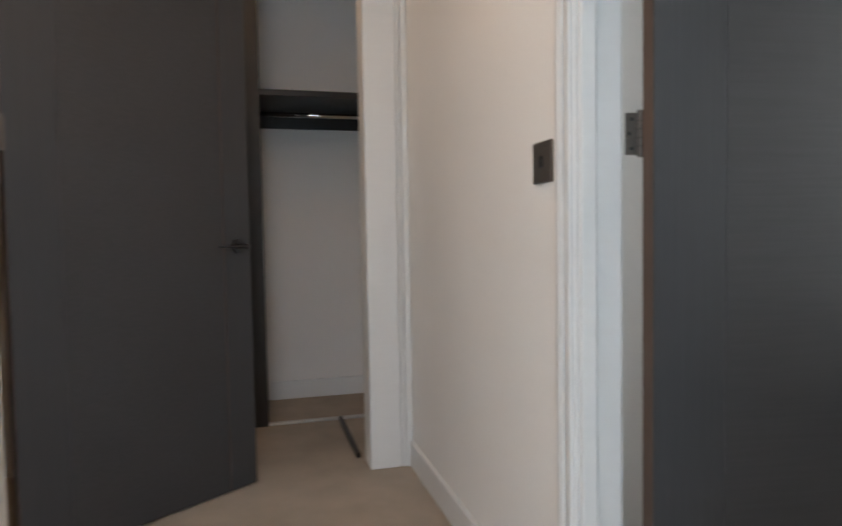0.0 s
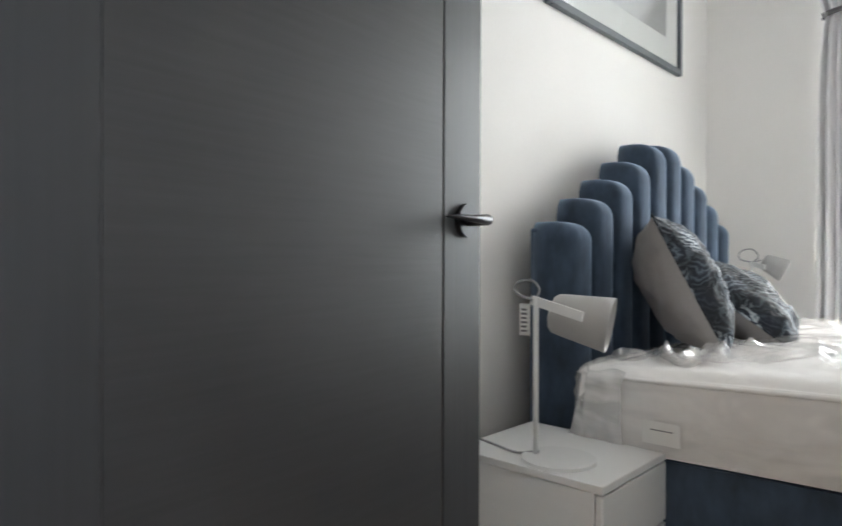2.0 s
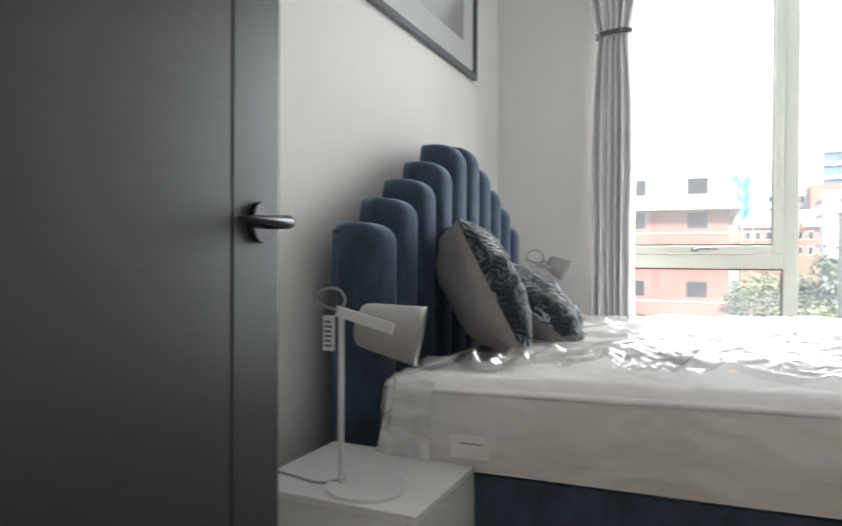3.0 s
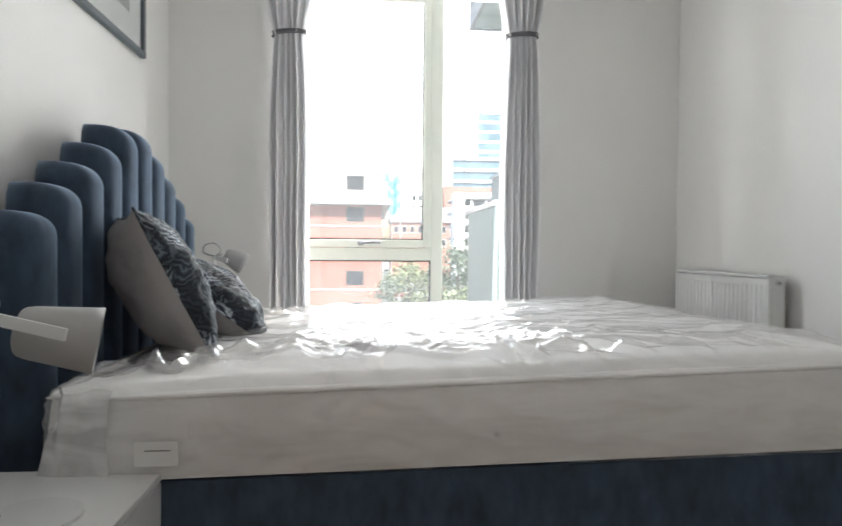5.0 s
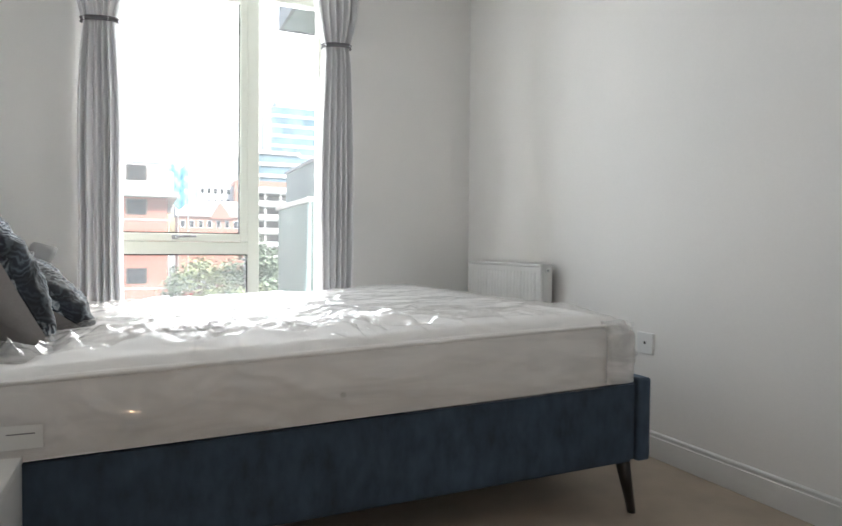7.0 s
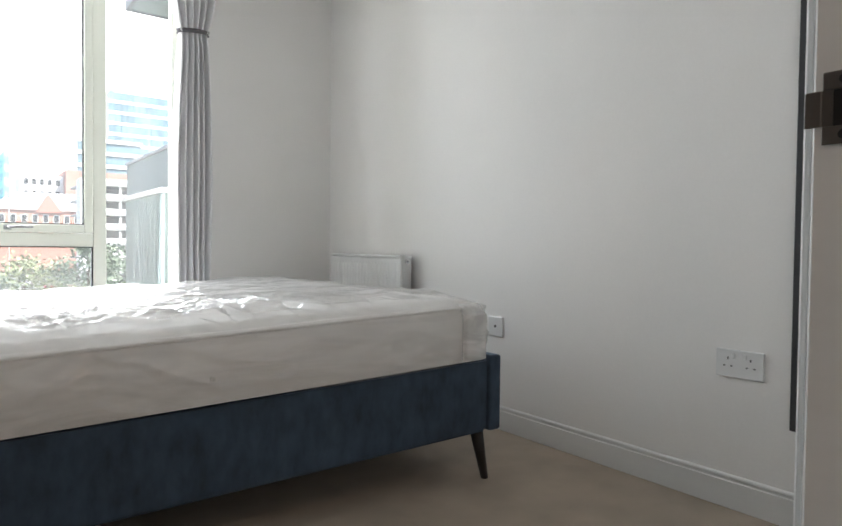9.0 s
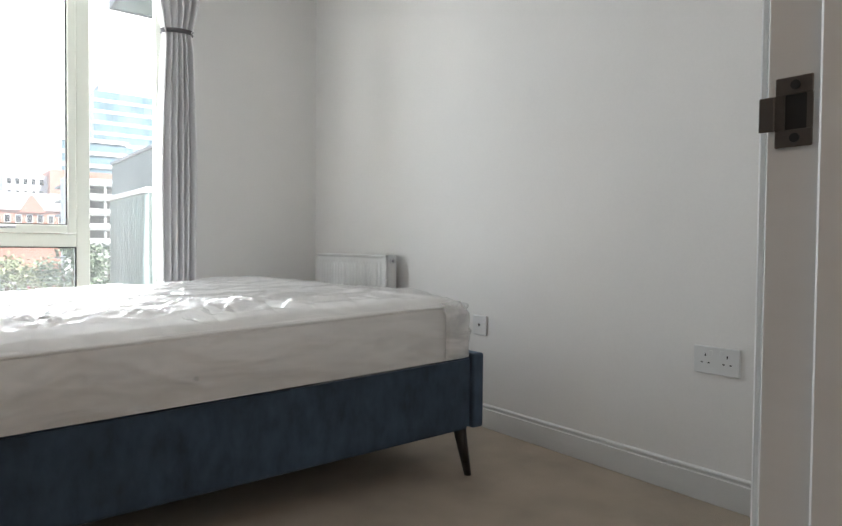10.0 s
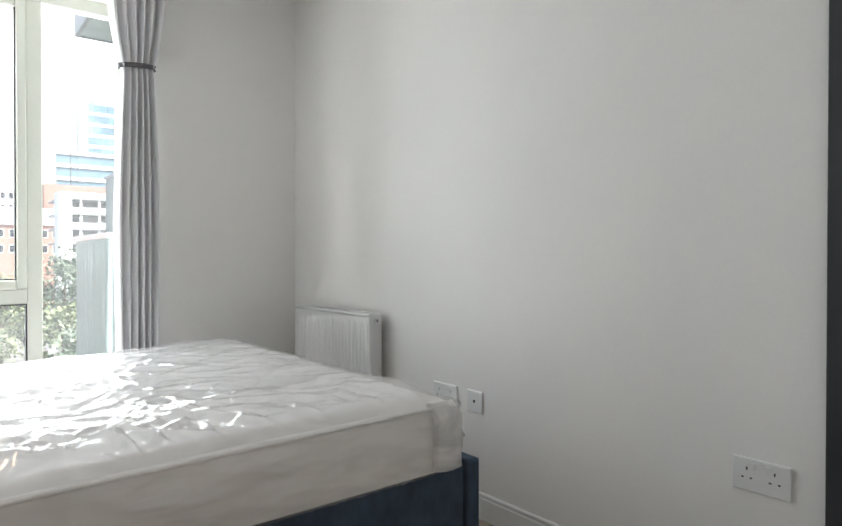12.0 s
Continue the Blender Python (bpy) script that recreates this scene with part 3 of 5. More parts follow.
# dressing space: open wardrobe carcass
r = thing("wardrobe", HALL @ Vector((-2.3, -0.3, 0)), "open black-brown wardrobe frame with hanging rail", "wardrobe")
part("side_panel", hall(box(-2.53, -2.02, -0.625, -0.555, 0.0, TOP - 0.02, 0.002)), DARK_WOOD, r)
part("shelf", hall(box(-2.53, -2.03, -0.555, 0.09, 1.625, 1.655, 0.002)), DARK_WOOD, r)
part("side_panel", hall(box(-2.53, -2.02, -1.10, -1.06, 0.0, 1.70, 0.002)), DARK_WOOD, r)
part("shelf", hall(box(-2.53, -2.03, -1.06, -0.63, 1.625, 1.655, 0.002)), DARK_WOOD, r)
part("back_rail", hall(box(-2.538, -2.515, -0.555, 0.09, 1.545, 1.625, 0.002)), DARK_WOOD, r)
part("hanging_rail", hall(rod((-2.26, -0.555, 1.575), (-2.26, 0.09, 1.575), 0.0125, n=16)), CHROME, r, "chrome hanging rail", True)
structure("trim_track", hall(box(-2.055, -2.025, -1.1, 0.09, 0, 0.012, 0.003)), ALU, "low metal floor track before the wardrobe", "floor track")
structure("trim_floor", hall(box(-2.02, -1.45, -0.21, -0.19, 0, 0.022, 0.003)), DARK_WOOD, "dark floor strip in the dressing space", "floor trim")

# ---- window ----
win = thing("window_1", (0.31, 3.95, 0.1), "tall pale sage framed window with one opening sash", "window", kind="structure")
YF = 3.94
part("window_frame", box(-0.40, -0.35, YF, YF + 0.07, 0.10, 2.47, 0.004), UPVC, win)
part("window_frame", box(0.915, 0.965, YF, YF + 0.07, 0.10, 2.47, 0.004), UPVC, win)
part("window_frame", box(-0.35, 0.915, YF, YF + 0.07, 2.40, 2.47, 0.004), UPVC, win)
part("window_frame", box(-0.35, 0.915, YF, YF + 0.07, 0.10, 0.17, 0.004), UPVC, win)
part("mullion", box(0.474, 0.546, YF, YF + 0.07, 0.17, 2.40, 0.004), UPVC, win)
part("transom", box(-0.35, 0.474, YF, YF + 0.07, 0.806, 0.882, 0.004), UPVC, win)
sash = part("sash_frame", box(0.427, 0.474, YF - 0.012, YF + 0.05, 0.884, 2.398, 0.006), UPVC, win)
part("sash_rail", box(-0.348, 0.427, YF - 0.012, YF + 0.05, 0.884, 0.932, 0.006), UPVC, sash)
part("sash_rail", box(-0.348, 0.427, YF - 0.012, YF + 0.05, 2.35, 2.398, 0.006), UPVC, sash)
part("sash_stile", box(-0.348, -0.300, YF - 0.012, YF + 0.05, 0.932, 2.35, 0.006), UPVC, sash)
part("gasket", box(0.420, 0.427, YF + 0.002, YF + 0.03, 0.932, 2.35), BLACK, sash)
part("gasket", box(-0.30, 0.42, YF + 0.002, YF + 0.03, 0.932, 0.938), BLACK, sash)
part("gasket", box(0.466, 0.474, YF + 0.002, YF + 0.03, 0.17, 0.806), BLACK, win)
part("gasket", box(-0.35, 0.466, YF + 0.002, YF + 0.03, 0.800, 0.806), BLACK, win)
for n_, (x0, x1, z0, z1) in enumerate(((-0.30, 0.42, 0.938, 2.35), (-0.35, 0.466, 0.17, 0.80), (0.546, 0.915, 0.17, 2.40))):
    p = part("pane", box(x0, x1, YF + 0.014, YF + 0.018, z0, z1), PANE, win, "clear glass pane")
    p.visible_shadow = False
hd = part("handle", box(0.035, 0.072, YF - 0.026, YF - 0.012, 0.896, 0.922, 0.004), STEEL, win, "silver window handle")
part("handle_lever", tube(curve_points([(0.05, YF - 0.03, 0.909), (0.06, YF - 0.055, 0.910), (0.11, YF - 0.055, 0.914), (0.17, YF - 0.05, 0.914)], 15), 0.0075, 10), STEEL, hd, smooth=True)
part("window_sill", box(-0.40, 0.965, YW + 0.01, YF, 0.10, 0.125, 0.004), GLOSS, win)


# ---- curtains ----
def curtain(xa, xb, tie, label, phase):
    """A gathered curtain: narrow at its tie, spreading above and below."""
    cx = (xa + xb) / 2
    root = thing("curtain", (cx, 3.46, 0.02), label, "curtain", "curtains at the window")

    def half(z):
        if z > tie:
            return 0.080 + 0.075 * (1 - math.exp(-(z - tie) * 4.5))
        return 0.080 + 0.026 * (1 - math.exp(-(tie - z) * 3.5)) + 0.004 * math.sin(z * 5 + phase)

    def at(u, v):
        z = 0.02 + v * 2.43
        w = half(z)
        pinch = math.exp(-((z - tie) / 0.05) ** 2)
        fold = math.tau * (6 * u + 0.10 * math.sin(3 * u * math.pi + phase) + 0.02 * math.sin(z * 2.2 + phase + 5 * u))
        deep = (0.066 - 0.032 * pinch) * (0.80 + 0.20 * math.sin(11 * u + phase))
        y = 3.466 - deep * (2 * abs(math.sin(fold / 2)) ** 0.7 - 1) - 0.012 * math.sin(math.pi * u)
        x = cx + (2 * u - 1) * w
        return Vector((x, y, z))
    bm = sheet(at, 210, 60)
    cloth = part("cloth", bm, CURTAIN, root, smooth=True)
    so = cloth.modifiers.new("thickness", "SOLIDIFY")
    so.thickness = 0.003
    ring = []
    for k in range(41):
        a = math.tau * k / 40
        ring.append(Vector((cx + 0.086 * math.cos(a), 3.462 + 0.046 * math.sin(a), tie + 0.006 * math.cos(a))))
    bm = bmesh.new()
    vs = [[bm.verts.new(p + Vector((0, 0, dz))) for dz in (-0.010, 0.010)] for p in ring[:-1]]
    for k in range(40):
        a, b = vs[k], vs[(k + 1) % 40]
        bm.faces.new((a[0], b[0], b[1], a[1]))
    band = part("tieback", bm, TIE, root, "dark grey tieback band", True)
    so = band.modifiers.new("thickness", "SOLIDIFY")
    so.thickness = 0.005
    for dz in (-0.010, 0.010):
        part("cord_edge", tube([p * 1.0 + Vector(((p.x - cx) * 0.03, (p.y - 3.462) * 0.05, dz)) for p in ring], 0.0024, 6), TIE, band, "dark corded edge", True)
    part("heading_tape", box(cx - 0.15, cx + 0.15, 3.44, 3.48, 2.44, 2.47, 0.004), CURTAIN, root)
    return root


curtain(-0.412, -0.222, 1.980, "grey gathered curtain held by a dark tieback", 0.3)
curtain(0.808, 0.998, 2.012, "grey gathered curtain held by a dark tieback", 1.9)
r = thing("curtain_pole", (0.3, 3.46, 2.5), "grey metal curtain pole above the window", "curtain pole")
part("pole", rod((-0.62, 3.46, 2.485), (1.22, 3.46, 2.485), 0.014, n=20), STEEL, r, smooth=True)
for x in (-0.55, 1.15):
    part("bracket", box(x - 0.01, x + 0.01, 3.46, YW, 2.475, 2.497, 0.002), STEEL, r)

# ---- radiator ----
r = thing("radiator", (1.77, 2.96, 0.2), "white ribbed panel radiator on the side wall", "radiator")
RY0, RY1, RZ0, RZ1, RX = 2.575, 3.345, 0.20, 0.780, 1.722


def ribs(u, v):
    y = RY0 + 0.012 + u * (RY1 - RY0 - 0.024)
    z = RZ0 + 0.012 + v * (RZ1 - RZ0 - 0.03)
    k = (y - RY0) / 0.0333
    ends = max(0.0, min(1.0, (v - 0.04) / 0.03, (0.965 - v) / 0.03))
    rib = 1.0 - ends * math.exp(-(((k % 1.0) - 0.5) / 0.13) ** 2)
    return Vector((RX + 0.0075 - 0.006 * rib, y, z))


part("front_panel", sheet(ribs, 240, 90), ENAMEL, r, "white ribbed steel panel", True)
part("side_cover", box(RX + 0.013, XR - 0.028, RY0, RY0 + 0.004, RZ0, RZ1, 0.001), GLOSS, r)
part("side_cover", box(RX + 0.013, XR - 0.028, RY1 - 0.004, RY1, RZ0, RZ1, 0.001), GLOSS, r)
bm = box(RX, RX + 0.012, RY0, RY1, RZ1 - 0.014, RZ1, 0.003)
box(RX, RX + 0.012, RY0, RY1, RZ0, RZ0 + 0.014, 0.003, bm)
box(RX, RX + 0.012, RY0, RY0 + 0.014, RZ0, RZ1, 0.003, bm)
box(RX, RX + 0.012, RY1 - 0.014, RY1, RZ0, RZ1, 0.003, bm)
part("panel_edge", bm, ENAMEL, r)
bm = box(RX + 0.013, XR - 0.030, RY0 + 0.005, RY1 - 0.005, RZ1 - 0.004, RZ1 - 0.0005)
part("top_grille", bm, GLOSS, r)
for k in range(24):
    y = RY0 + 0.03 + k * 0.031
    part("grille_slot", box(RX + 0.022, XR - 0.045, y, y + 0.014, RZ1, RZ1 + 0.0015), GLOSS, r)
part("back_panel", box(XR - 0.045, XR - 0.032, RY0 + 0.006, RY1 - 0.006, RZ0 + 0.006, RZ1 - 0.006, 0.003), GLOSS, r)
plug = part("end_plug", rod((1.762, RY0 - 0.008, 0.748), (1.762, RY0 + 0.002, 0.748), 0.014, n=24), CHROME, r, "chrome blanking plug")
part("plug_centre", rod((1.762, RY0 - 0.011, 0.748), (1.762, RY0 - 0.007, 0.748), 0.006, n=6), STEEL, plug)
for y in (2.75, 3.18):
    part("bracket", box(XR - 0.034, XR, y - 0.02, y + 0.02, 0.3, 0.7, 0.002), GLOSS, r)
for y in (2.60, 3.32):
    part("pipe", rod((1.772, y, 0.0), (1.772, y, 0.21), 0.0075, n=12), CHROME, r, "chrome feed pipe")


# ---- sockets ----
def double_socket(y0):
    r = thing("wall_socket", (XR, y0 + 0.076, 0.466), "white double wall socket with two rocker switches", "wall socket", "sockets on the side wall")
    part("plate", box(XR - 0.009, XR, y0, y0 + 0.152, 0.421, 0.511, 0.003, seg=2), WHITE_PLASTIC, r)
    for k, s in ((0.058, 0.040), (0.094, 0.112)):
        part("rocker", box(XR - 0.0125, XR - 0.008, y0 + k - 0.0055, y0 + k + 0.0055, 0.482, 0.500, 0.0015), WHITE_PLASTIC, r)
        part("earth_hole", box(XR - 0.0094, XR - 0.006, y0 + s - 0.002, y0 + s + 0.002, 0.478, 0.487), BLACK, r)
        for e in (-0.0115, 0.0115):
            part("pin_hole", box(XR - 0.0094, XR - 0.006, y0 + s + e - 0.0034, y0 + s + e + 0.0034, 0.456, 0.460), BLACK, r)
    return r


double_socket(0.742)
double_socket(2.048)
r = thing("aerial_socket", (XR, 1.938, 0.466), "white square aerial socket plate", "wall socket")
part("plate", box(XR - 0.009, XR, 1.893, 1.983, 0.421, 0.511, 0.003, seg=2), WHITE_PLASTIC, r)
part("port", rod((XR - 0.0105, 1.938, 0.468), (XR - 0.006, 1.938, 0.468), 0.0062, n=20), BLACK, r)

# ---- mirror on the side wall ----
r = thing("wall_mirror", (XR, 0.40, 0.30), "tall wall mirror in a flat charcoal frame", "mirror")
for y0, y1, z0, z1 in ((0.612, 0.660, 0.295, 1.995), (0.135, 0.183, 0.295, 1.995), (0.183, 0.612, 0.295, 0.343), (0.183, 0.612, 1.947, 1.995)):
    part("frame_side", box(XR - 0.020, XR - 0.001, y0, y1, z0, z1, 0.0015), VENEER_V, r)
part("mirror_glass", box(XR - 0.012, XR - 0.008, 0.183, 0.612, 0.343, 1.947), MIRROR, r, "silvered mirror glass")

# ---- picture ----
r = thing("framed_picture", (XH, 2.52, 1.73), "large landscape print in a slate-grey frame", "picture")
PY0, PY1, PZ0, PZ1 = 1.925, 3.130, 1.730, 2.43
for y0, y1, z0, z1 in ((PY0, PY0 + 0.028, PZ0, PZ1), (PY1 - 0.028, PY1, PZ0, PZ1), (PY0 + 0.028, PY1 - 0.028, PZ0, PZ0 + 0.028), (PY0 + 0.028, PY1 - 0.028, PZ1 - 0.028, PZ1)):
    part("frame_side", box(XH + 0.001, XH + 0.026, y0, y1, z0, z1, 0.002), FRAME_GREY, r)
part("mount_board", box(XH + 0.002, XH + 0.010, PY0 + 0.028, PY1 - 0.028, PZ0 + 0.028, PZ1 - 0.028), PAPER, r, "white mount board")
part("print", box(XH + 0.010, XH + 0.0112, PY0 + 0.16, PY1 - 0.16, PZ0 + 0.15, PZ1 - 0.15), ART, r, "soft grey printed hill")
g = part("glazing", box(XH + 0.016, XH + 0.018, PY0 + 0.028, PY1 - 0.028, PZ0 + 0.028, PZ1 - 0.028), PICTURE_GLASS, r, "clear picture glass")
g.visible_shadow = False


# ---- bed ----
def near(x):
    """The bed's near side on plan: it stands a little askew."""
    return 1.443 + 0.07 * (1.378 - x)


BX0, BX1, BYF = -0.74, 1.378, 3.16
bed = thing("bed_frame", (0.3, 2.3, 0.0), "blue velvet bed frame with a stepped channelled headboard", "bed")


def fall(x):
    """How far the bed dips at x below its foot end."""
    return 0.046 * (BX1 - x)


def slanted(x0, x1, inset, depth, z0, z1, bevel=0.012, far=False):
    bm = box(0, 1, 0, 1, z0, z1)
    for v in bm.verts:
        x = x0 + v.co.x * (x1 - x0)
        v.co.x, v.co.y, v.co.z = x, (BYF - depth if far else near(x) + inset) + v.co.y * depth, v.co.z - fall(x)
    bmesh.ops.bevel(bm, geom=list(bm.edges), offset=bevel, segments=3, affect="EDGES")
    return bm


part("side_rail", slanted(BX0, BX1 - 0.055, 0.0, 0.05, 0.184, 0.447), VELVET, bed, smooth=False)
part("side_rail", slanted(BX0, BX1 - 0.055, 0.0, 0.05, 0.184, 0.447, far=True), VELVET, bed)
part("foot_rail", box(BX1 - 0.054, BX1, near(BX1), BYF, 0.182, 0.449, 0.010, seg=3), VELVET, bed)
part("slat_base", box(BX0, BX1 - 0.06, near(BX0) + 0.06, BYF - 0.05, 0.28, 0.31), DARK_WOOD, bed)
for x, y, dx in ((1.30, near(1.30) + 0.04, 0.045), (1.30, BYF - 0.05, 0.045), (-0.62, near(-0.62) + 0.06, -0.03), (-0.62, BYF - 0.05, -0.03)):
    part("leg", rod((x + dx, y, 0.0), (x, y, 0.192 - fall(x)), 0.013, 0.024, n=20), DARK_WOOD, bed, "tapered black-brown leg", True)

# channelled headboard: padded uprights stepping up to the middle
HY0, PITCH = 1.720, 0.1460
HEIGHTS = (0.962, 1.045, 1.120, 1.198, 1.282, 1.296, 1.240, 1.172, 1.100, 1.018)
board = part("headboard", box(-0.865, -0.835, HY0 + 0.004, HY0 + 10 * PITCH - 0.004, 0.05, 0.94, 0.004), VELVET, bed, "stepped channelled blue velvet headboard")


def channel(y0, y1, top):
    w, xb, xf = y1 - y0, -0.855, -0.708

    def at(u, v):
        a = u * math.pi
        # half-round section, flattened in the middle
        s, c = math.sin(a), math.cos(a)
        y = (y0 + y1) / 2 - (w / 2 - 0.0008) * (abs(c) ** 0.55) * (1 if c > 0 else -1)
        x = xb + (xf - xb) * (abs(s) ** 0.42)
        z = 0.06 + (top - 0.06) * v
        if v > 0.93:
            k = (v - 0.93) / 0.07
            z = 0.06 + (top - 0.06) * (0.93 + 0.07 * math.sin(k * math.pi / 2))
            f = math.cos(k * math.pi / 2) ** 0.6
            f = max(f, 0.0)
            y = (y0 + y1) / 2 + (y - (y0 + y1) / 2) * (0.35 + 0.65 * f)
            x = xb + (x - xb) * (0.15 + 0.85 * f)
        return Vector((x, y, z))
    bm = bmesh.new()
    nu = 20
    vs = [i / 20 * 0.93 for i in range(21)] + [0.93 + 0.07 * k / 10 for k in range(1, 11)]
    g = [[bm.verts.new(at(i / nu, v)) for v in vs] for i in range(nu + 1)]
    for i in range(nu):
        for j in range(len(vs) - 1):
            bm.faces.new((g[i][j], g[i + 1][j], g[i + 1][j + 1], g[i][j + 1]))
    bm.faces.new([g[i][-1] for i in range(nu + 1)])
    bm.faces.new([g[i][0] for i in range(nu + 1)][::-1])
    for j in range(len(vs) - 1):
        bm.faces.new((g[0][j], g[0][j + 1], g[nu][j + 1], g[nu][j]))
    return bm


for k, top in enumerate(HEIGHTS):
    part("channel", channel(HY0 + k * PITCH, HY0 + (k + 1) * PITCH, top), VELVET, board, smooth=True)

# ---- mattress in its wrapper ----
MX0, MX1 = -0.62, 1.285
mattress = thing("mattress", (0.3, 2.3, 0.43), "white quilted mattress still in clear plastic wrap", "mattress")


def edge_z(x):
    """Height of the mattress's top edge, dipping towards the head."""
    return 0.624 - 0.049 * max(0.0, 1.15 - max(x, -0.45))


def quilt(x, y):
    a, b = (x + y) * 3.6, (x - y) * 3.6
    da, db = abs(a - round(a)), abs(b - round(b))
    d = min(da, db)
    return -0.0045 * math.exp(-(d / 0.05) ** 2)


def mattress_top(u, v):
    x = MX0 + u * (MX1 - MX0)
    yn, yf = near(x) - 0.006, BYF - 0.02
    y = yn + v * (yf - yn)
    d = min(y - yn, yf - y, x - MX0, MX1 - x)
    e = min(1.0, d / 0.075)
    z = edge_z(x) + 0.027 * math.sin(e * math.pi / 2) ** 1.2 + quilt(x, y) * min(1, d / 0.08)
    z += 0.006 * noise.noise((x * 4, y * 4, 0.3))
    z -= 0.038 * math.exp(-(((x + 0.42) / 0.26) ** 2 + ((y - 2.02) / 0.34) ** 2))
    return Vector((x, y, z))


part("quilted_top", sheet(mattress_top, 170, 130), MATTRESS, mattress, smooth=True)


def ring_point(s):
    """Plan outline of the mattress with rounded corners, s from 0 to 1."""
    rc = 0.05
    pts = [(MX0, near(MX0) - 0.010), (MX1, near(MX1) - 0.004), (MX1, BYF - 0.02), (MX0, BYF - 0.02)]
    lens = [(Vector(pts[(i + 1) % 4]) - Vector(pts[i])).length for i in range(4)]
    d = s * sum(lens)
    i = 0
    while i < 3 and d > lens[i]:
        d -= lens[i]
        i += 1
    p = Vector(pts[i]).lerp(Vector(pts[(i + 1) % 4]), min(1, d / lens[i]))
    c = Vector(((MX0 + MX1) / 2, 2.3))
    for q in pts:
        g_ = (Vector(q) - p).length
        if g_ < rc:
            p += (c - p).normalized() * (rc - g_) * 0.35
    return p


def mattress_side(s, v):
    p = ring_point(s)
    zt = edge_z(p.x) - 0.002
    zb = 0.444 - fall(p.x)
    z = zb + (zt - zb) * v
    bulge = 0.010 * math.sin(math.pi * v)
    c = Vector((p.x - 0.3, p.y - 2.3)).normalized()
    return Vector((p.x + c.x * bulge, p.y + c.y * bulge, z))


part("side_band", sheet(mattress_side, 260, 12), MATTRESS, mattress, smooth=True)
for lift in (-0.004,):
    pts = []
    for k in range(241):
        p = ring_point(k / 240)
        pts.append((p.x, p.y, edge_z(p.x) + lift))
    part("piping", tube(pts, 0.006, 8), MATTRESS, mattress, smooth=True)
bm = rod((0.367, near(0.367) - 0.022, 0.468), (0.367, near(0.367) - 0.010, 0.468), 0.0065, n=20)
part("air_vent", bm, VENT_GREY, mattress, "small metal air vent")


def crease(x, y):
    """Sharp folds in loose polythene, strongest towards the head and the near side."""
    wx, wy = x + 0.05 * noise.noise((x * 4, y * 4, 9.0)), y + 0.05 * noise.noise((x * 4, y * 4, 2.0))
    n1 = noise.noise((wx * 3.2 + wy * 1.2, wy * 6.0 - wx, 1.7))
    n2 = noise.noise((wx * 8.0 + 3, wy * 12.0 + wx * 3, 4.1))
    n4 = noise.noise((wx * 19.0 - wy * 6, wy * 21.0 + 7, 6.3))
    n3 = noise.noise((x * 2.2, y * 3.0, 8.0))
    a = max(0.0, 1 - abs(n1) * 3.0) ** 2
    b = max(0.0, 1 - abs(n2) * 3.0) ** 2
    c = max(0.0, 1 - abs(n4) * 3.2) ** 2
    head = 0.38 + 0.62 * max(0, min(1, (1.05 - x) / 1.0))
    side = 1 + 0.7 * max(0, min(1, (1.95 - y) / 0.4))
    pleat = noise.noise((wx * 9.5 + wy * 5.0, wy * 2.6 - wx * 1.5, 3.3))
    d = max(0.0, 1 - abs(pleat) * 2.4) ** 1.5 * max(0, min(1, (2.05 - y) / 0.35))
    return head * side * (0.019 * a + 0.007 * b + 0.002 * c + 0.028 * d + 0.010 * max(0, n3))


def film_top(u, v):
    p = mattress_top(0.004 + 0.992 * u, 0.004 + 0.992 * v)
    e = min(1.0, 32 * min(u, 1 - u, v, 1 - v))
    p.z += 0.004 + crease(p.x, p.y) * e
    return p


wrap = part("plastic_wrap", sheet(film_top, 380, 290), FILM, mattress, "clear crinkled polythene wrap", True)


def film_side(s, v):
    p = mattress_side(s, v)
    o = Vector((p.x - 0.3, p.y - 2.3, 0)).normalized()
    low = 0.010 * noise.noise((p.x * 3, p.y * 3, 2.0)) - fall(p.x)
    z = 0.448 + low + (edge_z(p.x) + 0.006 - 0.448 - low) * v
    n5 = noise.noise((p.x * 7 + z * 9, p.y * 7, z * 13 - p.x * 4))
    n6 = noise.noise((p.x * 18 - z * 15, p.y * 18, z * 30 + p.x * 9))
    k = 0.005 + 0.010 * max(0, 1 - 2.6 * abs(n5)) ** 2 + 0.002 * max(0, 1 - 2.8 * abs(n6)) ** 2 + 0.006 * (1 - v)
    foot = max(0, min(1, (p.x - 1.12) / 0.12))
    k += foot * (0.008 + 0.022 * abs(noise.noise((p.y * 11, z * 7, 5.0))) + 0.007 * math.sin(z * 40 + p.y * 30) * (1 - v))
    return Vector((p.x + o.x * k, p.y + o.y * k, z))


part("wrap_skirt", sheet(film_side, 640, 36), FILM, wrap, smooth=True)


